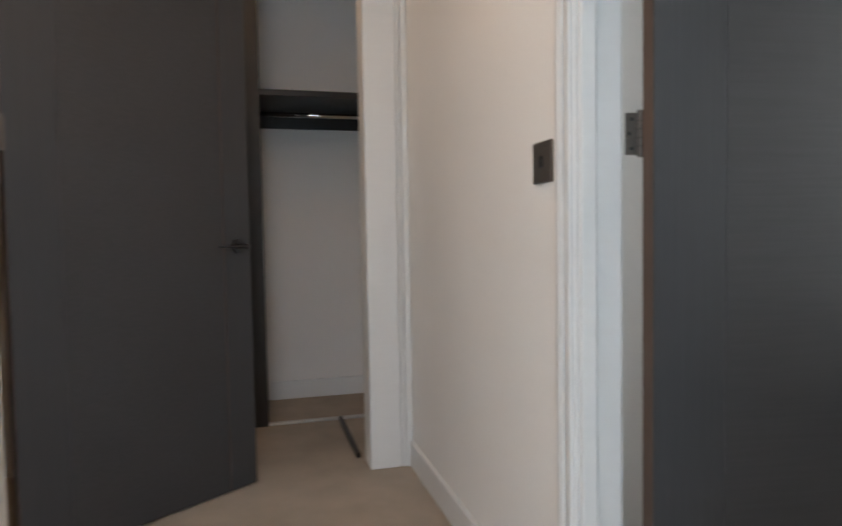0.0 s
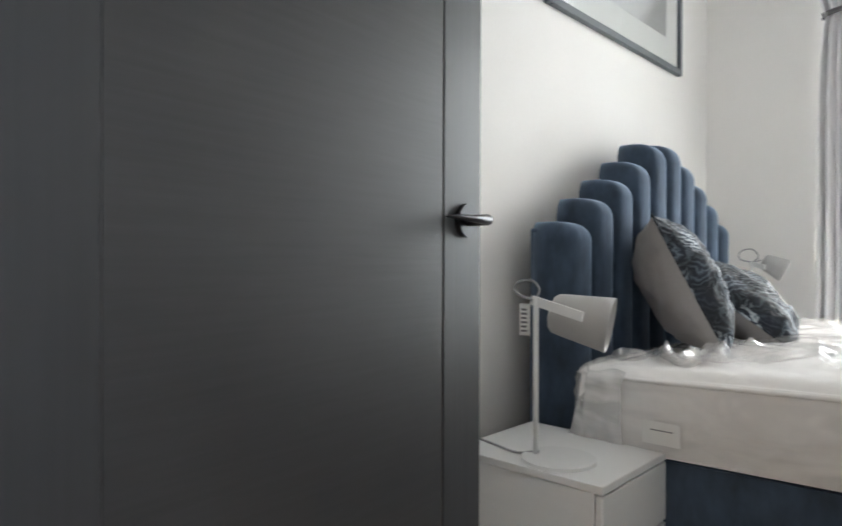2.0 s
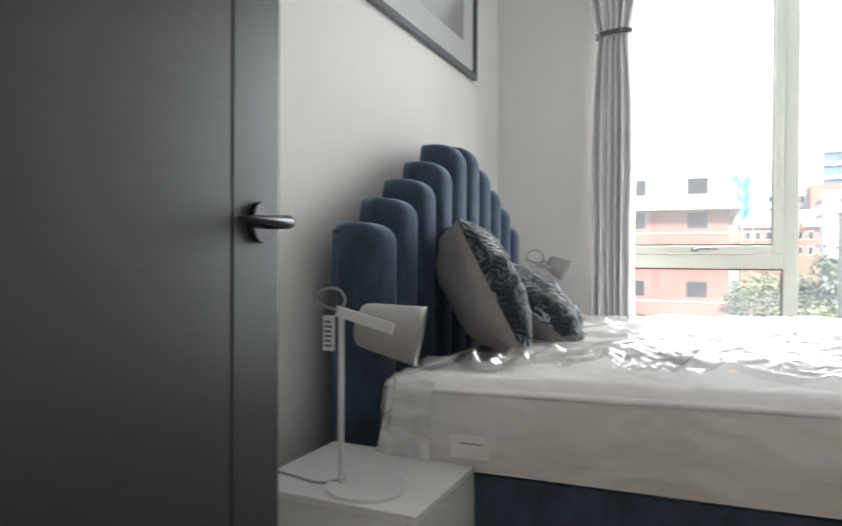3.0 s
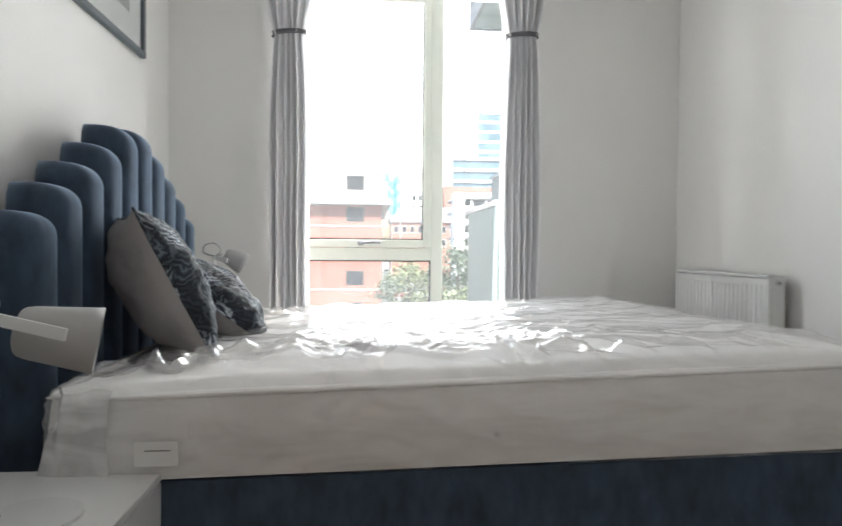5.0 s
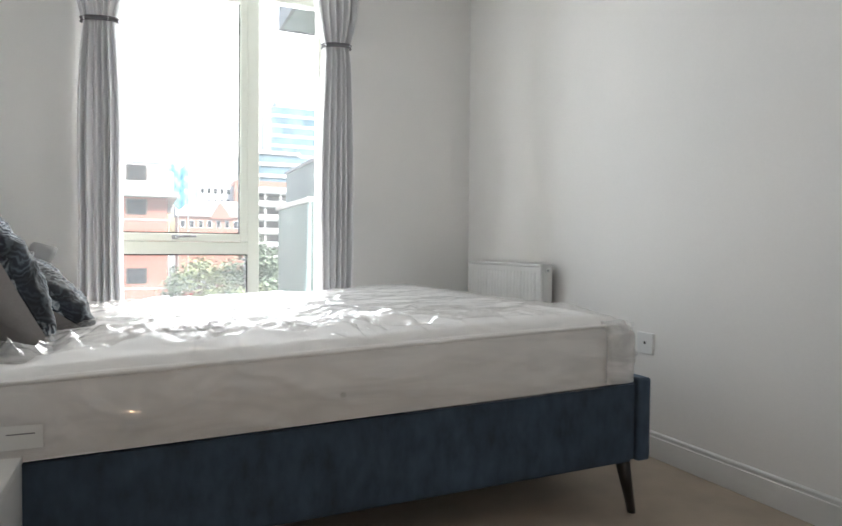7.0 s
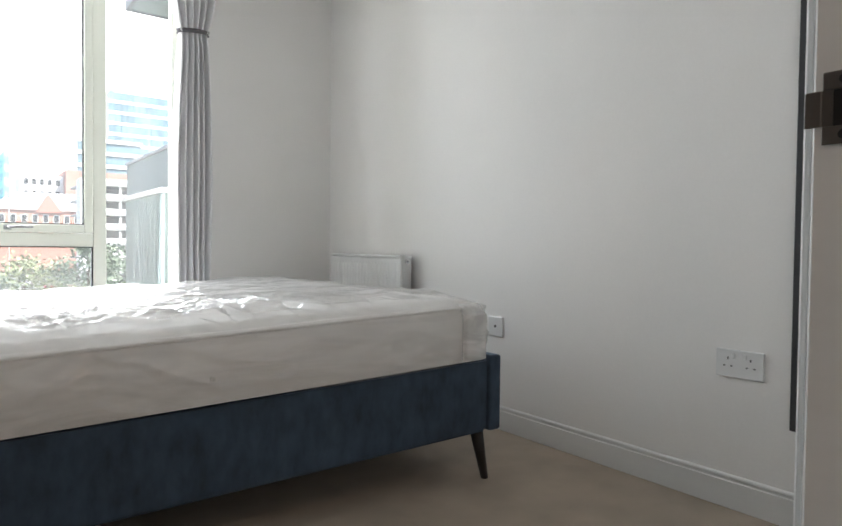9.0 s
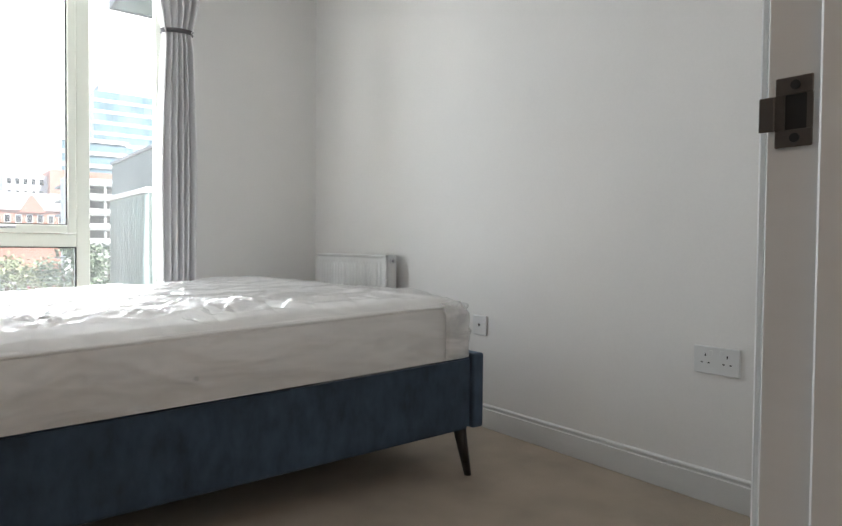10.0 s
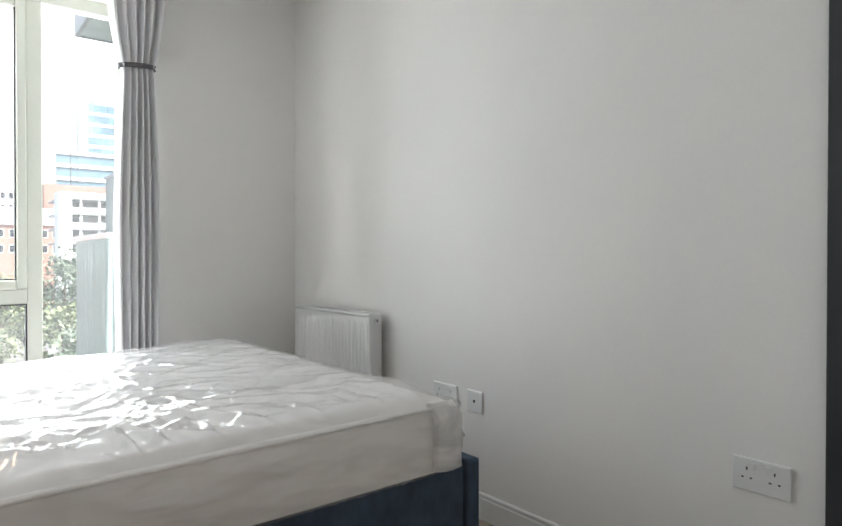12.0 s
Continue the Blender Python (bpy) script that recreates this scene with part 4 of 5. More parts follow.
def gusset(u, v):
    """The doubled end of the wrapper, folded round the near foot corner."""
    a = u * 1.0
    z = 0.446 + v * (0.634 - 0.022 * max(0.0, a - 0.35) ** 2 * 4 - 0.446)
    x = 1.185 + 0.115 * min(1.0, a / 0.55) + 0.016 * noise.noise((z * 16, u * 3, 3.0)) * u
    y = near(1.24) - 0.026 + 0.020 * noise.noise((u * 4, z * 14, 6.0)) * u + 0.34 * max(0.0, a - 0.5)
    y += 0.010 * math.exp(-((a - 0.02) / 0.03) ** 2) - 0.012 * math.sin(math.pi * min(1, a / 0.5))
    tuck = 0.030 * max(0.0, v - 0.80) / 0.20
    return Vector((x - tuck * min(1, a), y + tuck, z + 0.006 * math.sin(u * 5) * v))


part("wrap_fold", sheet(gusset, 60, 44), FILM_DOUBLED, wrap, "milky doubled fold of polythene", True)



def head_fold(u, v):
    """The doubled end of the wrapper at the near head corner, flaring out towards the floor."""
    zt, zb = edge_z(MX0) + 0.012, 0.452 - fall(MX0) - 0.02
    z = zb + (zt - zb) * v
    flare = 0.035 * (1 - v) ** 2
    x = MX0 + 0.145 - (0.130 + flare) * u + 0.006 * noise.noise((z * 15, u * 3, 2.0))
    y = near(MX0) - 0.040 + 0.008 * noise.noise((u * 5, z * 16, 8.0)) + 0.06 * max(0.0, u - 0.75) * 4 * v
    return Vector((x, y + 0.02 * max(0.0, v - 0.85) / 0.15, z + 0.006 * math.sin(u * 7) * v))


part("wrap_fold", sheet(head_fold, 56, 44), FILM_DOUBLED, wrap, "milky doubled fold of polythene", True)

# loose paper tag on the mattress side
tx = -0.370
r = thing("paper_tag", (tx, near(tx) - 0.03, 0.46), "white paper label lying against the mattress side", "label")
bm = box(tx - 0.046, tx + 0.046, -0.0006, 0.0006, 0.400, 0.456)
for v in bm.verts:
    v.co.y += near(tx) - 0.036 + 0.12 * (0.44 - v.co.z)
part("card", bm, PAPER, r)
for k, w in ((0.434, 0.055),):
    bm = box(tx - 0.025, tx - 0.025 + w, -0.0012, -0.0007, k, k + 0.0025)
    for v in bm.verts:
        v.co.y += near(tx) - 0.036 + 0.12 * (0.44 - v.co.z)
    part("print_line", bm, INK, r)


# ---- cushions ----
def cushion(centre, down, across, size, puff, label, seed):
    """A square scatter cushion: leaf print in front, taupe behind, pinched corners."""
    c, e, w = Vector(centre), Vector(down).normalized(), Vector(across).normalized()
    e = (e - w * e.dot(w)).normalized()
    n = e.cross(w)
    root = thing("scatter_cushion", centre, label, "cushion", "cushions on the bed")

    def at(side):
        def fn(u, v):
            a, b = 2 * u - 1, 2 * v - 1
            pinch = 1 - 0.10 * (1 - abs(a) ** 3) * abs(b) ** 4 - 0.0
            pinch2 = 1 - 0.10 * (1 - abs(b) ** 3) * abs(a) ** 4
            h_ = max(0.0, (1 - a * a)) ** 0.55 * max(0.0, (1 - b * b)) ** 0.55
            h_ *= puff * (1 + 0.22 * noise.noise((a * 2 + seed, b * 2, side)))
            wr = (0.010 * noise.noise((a * 4 + seed, b * 6, side * 2)) + 0.006 * (1 - 2 * abs(noise.noise((a * 7 + b * 4, b * 9 + seed, side))))) * min(1, h_ / 0.03)
            return c + w * (a * size / 2 * pinch2) + e * (b * size / 2 * pinch) + n * side * (h_ + wr)
        return fn
    part("printed_front", sheet(at(1), 70, 70), LEAF_PRINT, root, "dark cloth with pale feathered leaves", True)
    part("plain_back", sheet(at(-1), 40, 40), GREY_BACK, root, "plain taupe cloth", True)
    pts = []
    f = at(0.0)
    for k in range(161):
        s = k / 40
        i, t = int(s) % 4, s - int(s)
        u, v = ((t, 0), (1, t), (1 - t, 1), (0, 1 - t))[i]
        pts.append(f(u, v))
    part("piped_seam", tube(pts, 0.004, 6), LEAF_PRINT, root, smooth=True)
    return root


cushion((-0.548, 2.130, 0.768), (0.53, -0.107, -0.83), (-0.45, 0.89, 0.0), 0.47, 0.115, "leaf-print cushion with a taupe back, leaning on the headboard", 1.0)
cushion((-0.490, 2.560, 0.680), (0.70, 0.05, -0.52), (-0.22, 0.95, 0.05), 0.46, 0.105, "leaf-print cushion slumped behind another cushion", 5.0)



# ---- nightstands ----
def nightstand(x0, y0, x1, y1, top):
    r = thing("nightstand", ((x0 + x1) / 2, (y0 + y1) / 2, 0), "small white nightstand with a drawer and tapered legs", "nightstand", "nightstands beside the bed")
    part("top", box(x0, x1, y0, y1, top - 0.018, top, 0.0015), GLOSS, r)
    part("carcass", box(x0 + 0.004, x1 - 0.022, y0 + 0.004, y1 - 0.004, top - 0.17, top - 0.019, 0.001), GLOSS, r)
    part("drawer_front", box(x1 - 0.020, x1 - 0.003, y0 + 0.006, y1 - 0.006, top - 0.165, top - 0.024, 0.002), GLOSS, r)
    part("rail", box(x1 - 0.030, x1 - 0.004, y0 + 0.004, y1 - 0.004, top - 0.195, top - 0.171, 0.002), GLOSS, r)
    for x in (x0 + 0.03, x1 - 0.03):
        for y in (y0 + 0.03, y1 - 0.03):
            part("leg", rod((x, y, 0), (x, y, top - 0.169), 0.010, 0.017, n=16), GLOSS, r, smooth=True)
    return r


NT = 0.378
nightstand(-0.768, 1.235, -0.368, 1.585, NT)
nightstand(-0.80, 3.165, -0.44, 3.515, NT)


# ---- table lamps ----
def table_lamp(px, py, top, arm_to, back, front, r0, r1, loop, label):
    r = thing("table_lamp", (px + 0.05, py, NT), label, "table lamp", "lamps on the nightstands")
    c = Vector((px + 0.055, py + 0.012, NT))
    bm = rod(c, c + Vector((0, 0, 0.008)), 0.085, n=48)
    part("base", bm, LAMP_WHITE, r)
    part("pole", rod((px, py, NT + 0.004), (px, py, top), 0.0065, n=20), LAMP_WHITE, r, smooth=True)
    a, b = Vector((px, py, top - 0.008)), Vector(arm_to)
    d = (b - a).normalized()
    side = d.cross(Vector((0, 0, 1))).normalized()
    up = side.cross(d)
    bm = bmesh.new()
    vs = []
    for p in (a - d * 0.012, b):
        vs.append([bm.verts.new(p + side * s * 0.0035 + up * t * 0.011) for s, t in ((-1, -1), (1, -1), (1, 1), (-1, 1))])
    for k in range(4):
        bm.faces.new((vs[0][k], vs[0][(k + 1) % 4], vs[1][(k + 1) % 4], vs[1][k]))
    bm.faces.new(vs[0])
    bm.faces.new(vs[1])
    part("arm", bm, LAMP_WHITE, r)
    b0, b1 = Vector(back), Vector(front)
    ax = (b1 - b0).normalized()
    q = ax.to_track_quat("Z", "Y")
    prof = [(0.0, 0.0), (0.55, 0.001), (0.80, 0.006), (0.93, 0.014), (1.0, 0.028)]
    length = (b1 - b0).length
    rings = [(p[0] * r0, p[1]) for p in prof[1:]] + [(r0 + (r1 - r0) * t, 0.028 + (length - 0.028) * t) for t in (0.25, 0.5, 0.75, 1.0)]
    bm = bmesh.new()
    vr = [[bm.verts.new(b0 + q @ Vector((rad * math.cos(k * math.tau / 40), rad * math.sin(k * math.tau / 40), h_))) for k in range(40)] for rad, h_ in rings]
    bm.faces.new(vr[0])
    for u, v in zip(vr, vr[1:]):
        for k in range(40):
            bm.faces.new((u[k], u[(k + 1) % 40], v[(k + 1) % 40], v[k]))
    shade = part("shade", bm, LAMP_GREY, r, "matt grey tapered shade", True)
    so = shade.modifiers.new("thickness", "SOLIDIFY")
    so.thickness = 0.002
    bulb = b0 + ax * length * 0.6
    bm = bmesh.new()
    bmesh.ops.create_uvsphere(bm, u_segments=16, v_segments=10, radius=0.022, matrix=Matrix.Translation(bulb))
    part("bulb", bm, WHITE_PLASTIC, shade, smooth=True)
    part("cable", tube(curve_points(loop, 36), 0.0030, 8), CORD, r, "grey fabric cable looped at the top", True)
    return r


table_lamp(-0.579, 1.313, 0.752, (-0.452, 1.302, 0.716), (-0.573, 1.366, 0.716), (-0.440, 1.412, 0.690), 0.050, 0.065,
           [(-0.579, 1.313, 0.750), (-0.576, 1.322, 0.772), (-0.592, 1.316, 0.792), (-0.618, 1.302, 0.790), (-0.628, 1.294, 0.768), (-0.600, 1.305, 0.752), (-0.545, 1.345, 0.735), (-0.540, 1.372, 0.715)],
           "grey adjustable table lamp on a slim white stand")
table_lamp(-0.640, 3.245, 0.835, (-0.572, 3.20, 0.812), (-0.600, 3.262, 0.842), (-0.512, 3.285, 0.795), 0.040, 0.054,
           [(-0.640, 3.245, 0.832), (-0.615, 3.255, 0.860), (-0.640, 3.245, 0.895), (-0.685, 3.235, 0.885), (-0.690, 3.235, 0.850), (-0.640, 3.248, 0.835), (-0.605, 3.262, 0.845)],
           "grey adjustable table lamp on a slim white stand")
r = thing("swing_tag", (-0.60, 1.305, 0.70), "small white swing tag with printed bars on the lamp", "label")
part("card", box(-0.614, -0.585, 1.296, 1.2972, 0.664, 0.738), PAPER, r)
for k in range(6):
    part("print_line", box(-0.609, -0.592 - 0.002 * (k % 2), 1.2954, 1.2958, 0.672 + k * 0.010, 0.677 + k * 0.010), INK, r)
r = thing("lamp_cable", (-0.72, 1.25, NT), "grey fabric lamp cable trailing over the nightstand", "cable")
part("cord", tube(curve_points([(-0.575, 1.322, NT + 0.012), (-0.625, 1.300, NT + 0.004), (-0.68, 1.275, NT + 0.02), (-0.74, 1.225, NT + 0.045), (-0.80, 1.190, NT + 0.03), (-0.85, 1.18, NT - 0.08), (-0.93, 1.16, 0.1)], 42), 0.0030, 8), CORD, r, smooth=True)

# ---- outside: balconies of this building ----
BXL, BY0, BY1 = 0.94, 4.14, 5.30
r = thing("balcony_screen", (BXL, 4.7, 1.2), "sage slatted balcony side screen with a metal top rail", "balcony")
part("top_rail", box(BXL - 0.03, BXL + 0.03, BY0, BY1 + 0.03, 1.165, 1.200, 0.003), ALU, r)
part("bottom_rail", box(BXL - 0.02, BXL + 0.02, BY0, BY1, -0.10, -0.05, 0.003), SAGE_SLAT, r)
slat = None
for k in range(24):
    y = BY1 - 0.03 - k * 0.05
    if y < BY0:
        break
    if slat is None:
        slat = part("slat", box(BXL - 0.012, BXL + 0.012, y - 0.021, y + 0.021, -0.05, 1.165, 0.002), SAGE_SLAT, r)
        y_first = y
    else:
        o = new("slat", slat.data)
        o.parent, o.location = r, (0, y - y_first, 0)
part("front_slats", box(BXL + 0.02, 3.2, BY1 - 0.02, BY1, -0.1, 1.165), SAGE_SLAT, r)
part("balcony_floor", box(BXL - 0.03, 3.2, BY0, BY1 + 0.03, -0.22, -0.10, 0.004), CONCRETE, r)
r = thing("upper_balcony", (BXL, 4.7, 2.6), "dark slatted balcony overhead with a grey soffit", "balcony")
part("soffit", box(BXL, 3.2, BY0, BY1 - 0.1, 2.66, 2.72, 0.004), SAGE_SLAT, r)
part("edge_beam", box(BXL - 0.03, BXL, BY0, BY1 - 0.07, 2.65, 2.80, 0.004), DARK_SLAT, r)
part("edge_beam", box(BXL, 3.2, BY1 - 0.1, BY1 - 0.07, 2.65, 2.80, 0.004), DARK_SLAT, r)
for k in range(12):
    y = BY1 - 0.09 - k * 0.095
    part("slat", box(BXL - 0.028, BXL - 0.008, y - 0.018, y + 0.018, 2.80, 3.75), DARK_SLAT, r)
structure("wall_outside", box(1.94, 6.0, 3.9, 4.1, -6.0, 6.0), RENDER_WHITE, "pale outside wall of this building", "wall")
bm = box(-6.0, XH - 0.12, 3.9, 4.1, -6.0, 6.0)
box(XH - 0.12, XR + 0.12, 3.9, 4.1, -6.0, -0.13, bm=bm)
box(XH - 0.12, XR + 0.12, 3.9, 4.1, TOP + 0.13, 6.0, bm=bm)
structure("wall_outside", bm, RENDER_WHITE, "pale outside wall of this building", "wall")

# ---- outside: the ground and the street ----
GZ = -6.0
structure("ground", box(-600, 600, 4.5, 1500, GZ - 0.3, GZ), ASPHALT, "grey asphalt streets and car parks", "ground")


def windows(root, xs, zs, y, w, h_, glass=FAR_GLASS, frame=RENDER_WHITE, deep=0.10, bars=True):
    first = None
    for x in xs:
        for z in zs:
            if first is None:
                fr = part("window", box(x - w / 2, x + w / 2, y - 0.02, y + 0.10, z - h_ / 2, z + h_ / 2), frame, root)
                gl = part("pane", box(x - w / 2 + 0.08 * w, x + w / 2 - 0.08 * w, y - 0.05, y - 0.021, z - h_ / 2 + 0.07 * h_, z + h_ / 2 - 0.07 * h_), glass, fr)
                first = (x, z, fr, gl)
            else:
                fr = new("window", first[2].data)
                fr.parent, fr.location = root, (x - first[0], 0, z - first[1])
                gl = new("pane", first[3].data)
                gl.parent = fr


# red-brick flats across the street
YA = 56.0
a = thing("apartment_building", (-14, YA + 5, GZ), "red-brick flats with a white set-back top storey", "building")
part("brick_wall", box(-32, 1.62, YA, YA + 11, GZ, 5.0), BRICK, a)
part("eaves", box(-32.4, 2.45, YA - 0.7, YA + 11.4, 4.75, 5.15, 0.05), CONCRETE, a, "grey projecting eaves")
part("top_storey", box(-32, 1.45, YA + 0.3, YA + 10.6, 5.15, 7.6), RENDER_WHITE, a)
part("parapet", box(-32, 1.55, YA + 0.2, YA + 10.7, 7.6, 7.75, 0.03), RENDER_WHITE, a)
for z in (2.85, 0.05, -2.75):
    part("string_course", box(-32, 1.64, YA - 0.03, YA, z, z + 0.14), CONCRETE, a)
xs = [-0.70 - 4.75 * k for k in range(7)]
windows(a, xs, (3.95, 1.15, -1.65, -4.45), YA, 1.6, 1.3, frame=BRONZE)
windows(a, xs, (6.75,), YA + 0.3, 1.6, 1.3, frame=BRONZE)
part("chimney", box(1.75, 2.45, YA + 9, YA + 11, 4.0, 7.9), CONCRETE, a)

s = thing("scaffolding", (3.0, 70, GZ), "scaffolding wrapped in blue netting", "scaffolding")


def net(u, v):
    return Vector((2.15 + 2.0 * u, 70 + 0.25 * math.sin(u * 14) + 0.1 * math.sin(v * 20), GZ + 10.9 + 4.2 * v + 0.25 * math.sin(u * 9)))


n_ = part("netting", sheet(net, 24, 24), NETTING, s, smooth=True)
n_.modifiers.new("thickness", "SOLIDIFY").thickness = 0.03
for x in (2.2, 3.1, 4.1):
    part("pole", rod((x, 70.4, GZ), (x, 70.4, 9.6), 0.05, n=8), ALU, s)

# long brick school-like terrace with gables
YB = 150.0
t_ = thing("brick_terrace", (15, YB, GZ), "long red-brick terrace with slate roof and gable", "building")
part("brick_wall", box(6.6, 27, YB, YB + 12, GZ, 7.6), BRICK_PALE, t_)
bm = bmesh.new()
q = [bm.verts.new(p) for p in ((6.2, YB - 0.4, 7.4), (27, YB - 0.4, 7.4), (27, YB + 6, 11.4), (6.2, YB + 6, 11.4), (6.2, YB + 12.4, 7.4), (27, YB + 12.4, 7.4))]
for f in ((0, 1, 2, 3), (3, 2, 5, 4), (0, 3, 4), (1, 5, 2), (0, 4, 5, 1)):
    bm.faces.new([q[i] for i in f])
part("roof", bm, ROOF, t_, "grey slate roof")
bm = bmesh.new()
q = [bm.verts.new(p) for p in ((13.4, YB - 0.5, 7.0), (18.2, YB - 0.5, 7.0), (15.8, YB - 0.5, 10.6), (13.4, YB + 5, 7.0), (18.2, YB + 5, 7.0), (15.8, YB + 5, 10.6))]
for f in ((0, 1, 2), (3, 5, 4), (0, 2, 5, 3), (1, 4, 5, 2), (0, 3, 4, 1)):
    bm.faces.new([q[i] for i in f])
part("gable", bm, BRICK, t_, "brick gable")
windows(t_, [7.7 + 1.9 * k for k in range(10)], (5.7, 2.6), YB, 1.05, 1.7, frame=RENDER_WHITE)

# office blocks, multi-storey car park and tower further off
b_ = thing("office_block", (20, 175, GZ), "red-brick and white office block", "building")
part("brick_wall", box(21.2, 36, 168, 186, GZ, 17.8), BRICK_PALE, b_)
part("white_wing", box(12.5, 21.2, 172, 186, GZ, 16.6), RENDER_WHITE, b_)
windows(b_, [13.6 + 1.6 * k for k in range(5)], (15.0, 12.2, 9.4), 172, 1.0, 1.6)
windows(b_, [27.5, 29.3, 31.1, 32.9], (15.2, 11.5), 168, 1.2, 1.5)
c_ = thing("car_park_building", (20, 125, GZ), "white multi-storey car park with open decks", "building")
for k in range(6):
    z = -2.0 + 2.55 * k
    part("deck", box(17.6, 29.5, 120, 134, z, z + 0.35), CONCRETE, c_)
    part("parapet", box(17.6, 29.5, 119.9, 120.1, z + 0.35, z + 1.15), RENDER_WHITE, c_)
for k in range(5):
    x = 17.8 + 2.85 * k
    part("column", box(x - 0.2, x + 0.2, 120.2, 120.6, GZ, 11.0), CONCRETE, c_)
part("core", box(18.6, 29, 126, 134, GZ, 10.6), CONCRETE, c_)
part("stair_tower", box(17.2, 19.2, 119.6, 124, GZ, 11.8), RENDER_WHITE, c_)

w_ = thing("glass_tower", (52, 255, GZ), "tall pale blue glass office tower", "building")
part("core", box(45.5, 66, 250.4, 275, GZ, 55.4), TOWER_GLASS, w_)
first = None
for k in range(17):
    part("spandrel", box(45.2, 66.3, 250.0, 250.4, 55.4 - 3.9 * (k + 1), 55.4 - 3.9 * (k + 1) + 1.1), RENDER_WHITE, w_)
    for j in range(10):
        x, z = 45.4 + 2.08 * j, 55.4 - 3.9 * (k + 1) + 1.1
        if first is None:
            first = (x, z, part("pane", box(x, x + 1.9, 250.1, 250.3, z, z + 2.8), TOWER_GLASS, w_))
        else:
            o = new("pane", first[2].data)
            o.parent, o.location = w_, (x - first[0], 0, z - first[1])
part("plant_room", box(48, 60, 255, 270, 55.4, 59.0), RENDER_WHITE, w_)
d_ = thing("office_block", (34, 205, GZ), "pale glazed office block with white bands", "building")
part("core", box(28.3, 45, 200.4, 220, GZ, 30.4), TOWER_GLASS, d_)
for k in range(9):
    part("band", box(28.0, 45.3, 200, 200.4, 29.6 - 3.6 * k, 30.6 - 3.6 * k), RENDER_WHITE, d_)
m_ = thing("radio_mast", (31, 195, GZ), "slim dark lattice mast above the roofs", "mast")
part("mast", rod((31.0, 195, GZ), (31.0, 195, 46), 0.22, 0.10, n=8), DARK_SLAT, m_)
part("mast", rod((32.6, 195, GZ), (32.6, 195, 49), 0.12, 0.07, n=8), DARK_SLAT, m_)
for k in range(14):
    part("rung", box(30.9, 31.9, 194.95, 195.05, 20 + 1.8 * k, 20.12 + 1.8 * k), DARK_SLAT, m_)
e_ = thing("neighbour_building", (60, 70, GZ), "pale green clad flats with white framed balconies", "building")
part("wall", box(16.3, 31, 62, 80, GZ, 9.9), SAGE_SLAT, e_)
part("parapet", box(16.1, 31, 61.8, 80, 9.9, 10.2), CONCRETE, e_)
windows(e_, [17.6 + 2.3 * k for k in range(5)], (8.2, 5.2, 2.2, -0.8, -3.8), 62, 1.3, 1.9, glass=TOWER_GLASS)
for k in range(4):
    part("floor_band", box(16.2, 31, 61.9, 62, 6.55 - 3 * k, 6.75 - 3 * k), CONCRETE, e_)
for k in range(4):
    part("white_frame", box(17.8 + 1.1 * k, 18.1 + 1.1 * k, 66, 66.4, 10.2, 13.8 + 0.3 * k), RENDER_WHITE, e_)
part("white_frame", box(17.6, 25.4, 66, 66.4, 13.4, 13.9), RENDER_WHITE, e_)


# parked cars
def car(m, paint):
    root = thing("parked_car", (0, 0, 0), "parked car on the open car park", "car", "parked cars")
    part("body", box(-2.1, 2.1, -0.88, 0.88, 0.35, 0.95, 0.16, seg=3), paint, root)
    bm = box(-1.15, 1.25, -0.78, 0.78, 0.95, 1.45, 0.0)
    for v in bm.verts:
        if v.co.z > 1.2:
            v.co.x *= 0.72
            v.co.y *= 0.88
    part("cabin", bm, FAR_GLASS, root, "dark glazed cabin")
    for x in (-1.35, 1.35):
        for y in (-0.80, 0.80):
            part("wheel", rod((x, y - 0.1, 0.33), (x, y + 0.1, 0.33), 0.33, n=16), BLACK, root)
    root.matrix_basis = m
    return root


random.seed(4)
cars = [car(Matrix.Translation((10.0 + 3.4 * k, 128, GZ)), CAR_PAINTS[k]) for k in range(4)]
for k, (x, y) in enumerate(((9.0, 112), (13.5, 112), (12.0, 101), (6.5, 119), (17, 107), (8.4, 96), (4.6, 88))):
    copy_thing(cars[k % 4], Matrix.Translation((x, y, GZ)) @ Matrix.Rotation(radians(90 * (k % 2)), 4, "Z"))


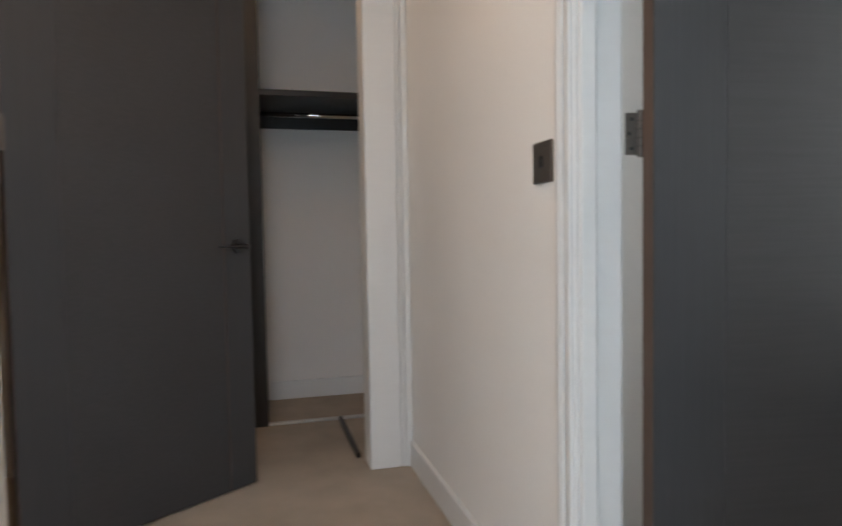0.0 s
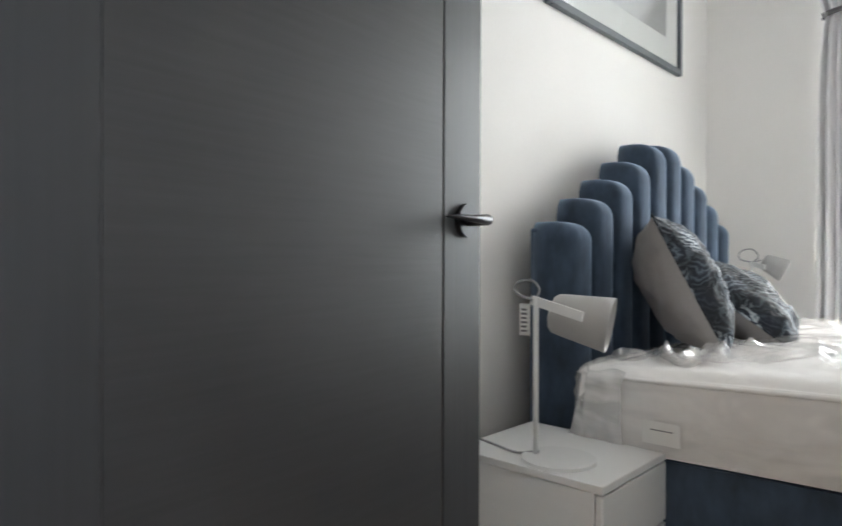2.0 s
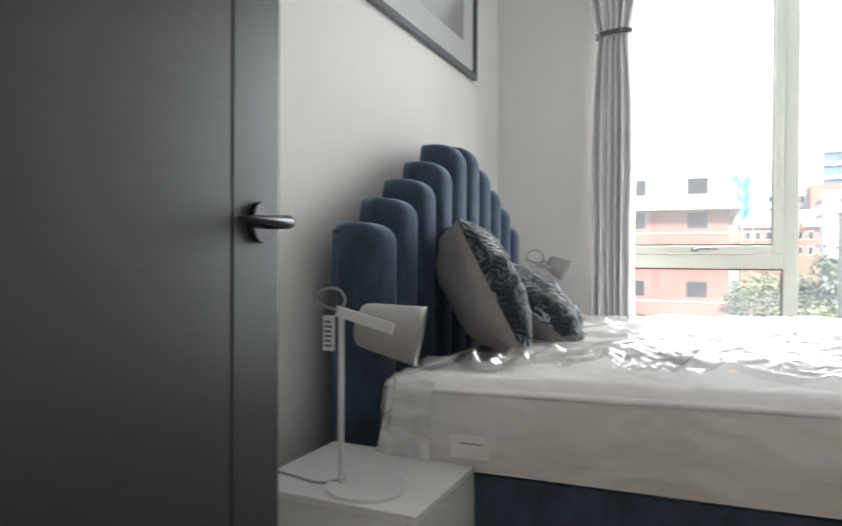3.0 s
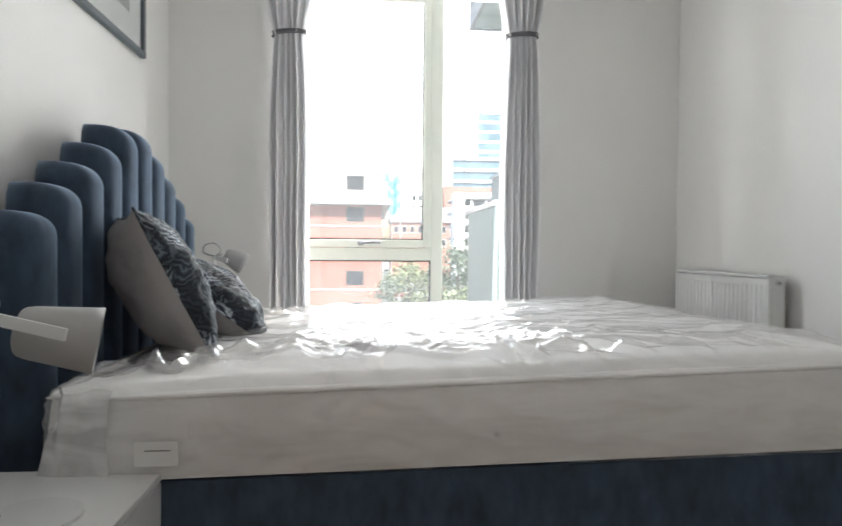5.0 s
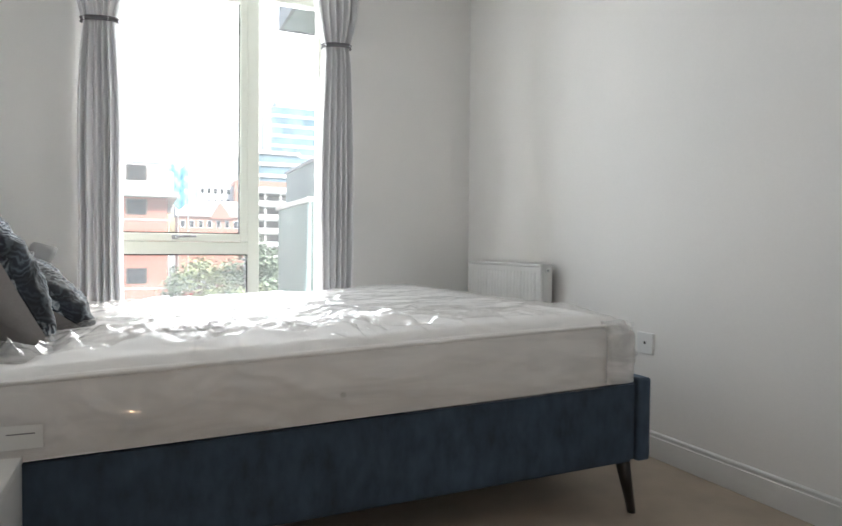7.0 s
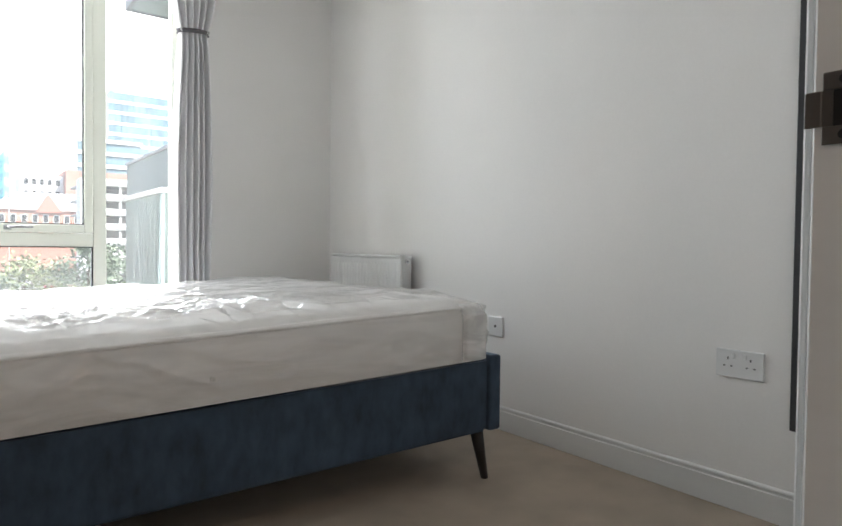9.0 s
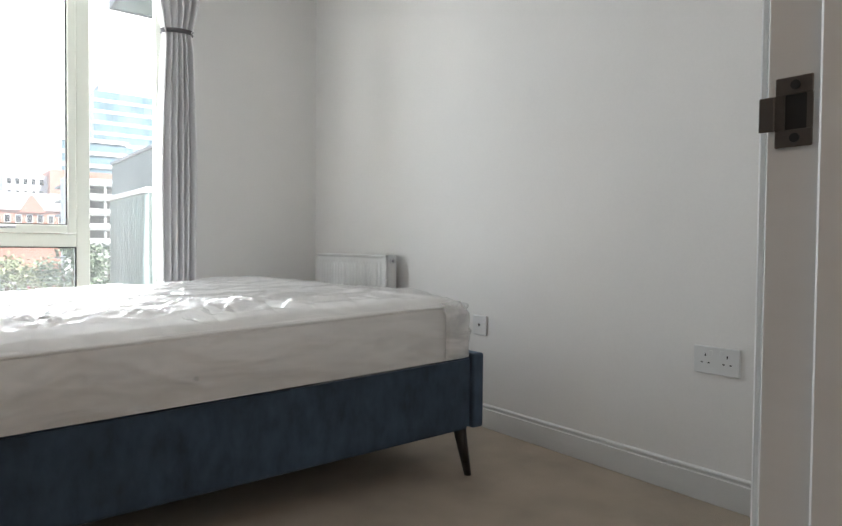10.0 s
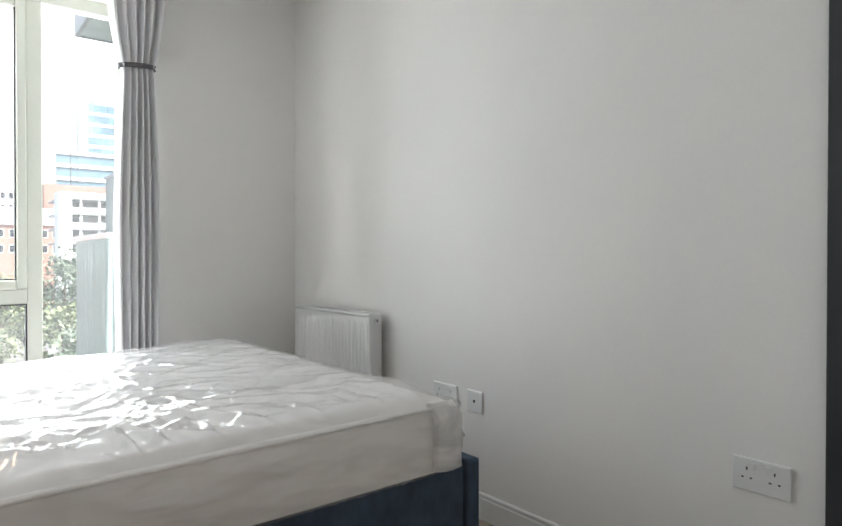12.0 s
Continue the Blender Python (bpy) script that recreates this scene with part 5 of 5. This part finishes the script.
# trees
def tree(x, y, height, spread, material, label, seed, leaves=2600):
    rnd = random.Random(seed)
    root = thing("tree", (x, y, GZ), label, "tree", "trees below the window")
    bm = bmesh.new()
    tube([(x, y, GZ), (x + 0.1, y, GZ + height * 0.3), (x - 0.05, y + 0.1, GZ + height * 0.75)], 0.12, 8, bm)
    tips = []
    for k in range(16):
        a, hgt = rnd.uniform(0, math.tau), rnd.uniform(0.35, 0.92)
        rad = spread * (0.45 + 0.55 * math.sin(math.pi * min(1, hgt * 0.95))) * rnd.uniform(0.5, 0.95)
        tip = Vector((x + rad * math.cos(a), y + rad * math.sin(a), GZ + height * hgt))
        tube([(x, y, GZ + height * (hgt * 0.7)), Vector((x, y, GZ + height * hgt * 0.85)).lerp(tip, 0.5), tip], 0.035, 5, bm)
        tips.append(tip)
    tips.append(Vector((x, y, GZ + height * 0.95)))
    part("trunk", bm, BARK, root)
    verts, faces = [], []
    for k in range(leaves):
        c = rnd.choice(tips)
        p = c + Vector((rnd.gauss(0, 1), rnd.gauss(0, 1), rnd.gauss(0, 0.8))) * spread * 0.26
        if p.z < GZ + height * 0.12:
            continue
        s_ = rnd.uniform(0.07, 0.17)
        q = Euler((rnd.uniform(-1, 1), rnd.uniform(-1, 1), rnd.uniform(0, 6.3))).to_quaternion()
        i = len(verts)
        verts += [p + q @ Vector(o) * s_ for o in ((-1, 0, 0), (0, -0.55, 0.1), (1.1, 0, 0), (0, 0.55, 0.1))]
        faces.append((i, i + 1, i + 2, i + 3))
    me = bpy.data.meshes.new("crown")
    me.from_pydata(verts, [], faces)
    me.materials.append(material)
    o = new("crown", me)
    o.parent, o.location = root, (-x, -y, -GZ)
    return root


tree(3.0, 40, 6.0, 1.35, LEAF_LIGHT, "young light green tree in leaf", 1, 2400)
tree(4.6, 44, 5.4, 1.2, LEAF_LIGHT, "young light green tree in leaf", 2, 2000)
tree(6.1, 40, 7.0, 1.7, LEAF_DARK, "dark green tree in leaf", 3, 3200)
tree(7.8, 42, 6.6, 1.6, LEAF_DARK, "dark green tree in leaf", 4, 2800)
tree(5.0, 33, 4.6, 1.3, LEAF_LIGHT, "young light green tree in leaf", 5, 2400)
tree(2.2, 47, 5.0, 1.3, LEAF_DARK, "dark green tree in leaf", 6, 2000)
tree(5.6, 30, 4.2, 1.4, LEAF_DARK, "dark green tree in leaf", 7, 2400)
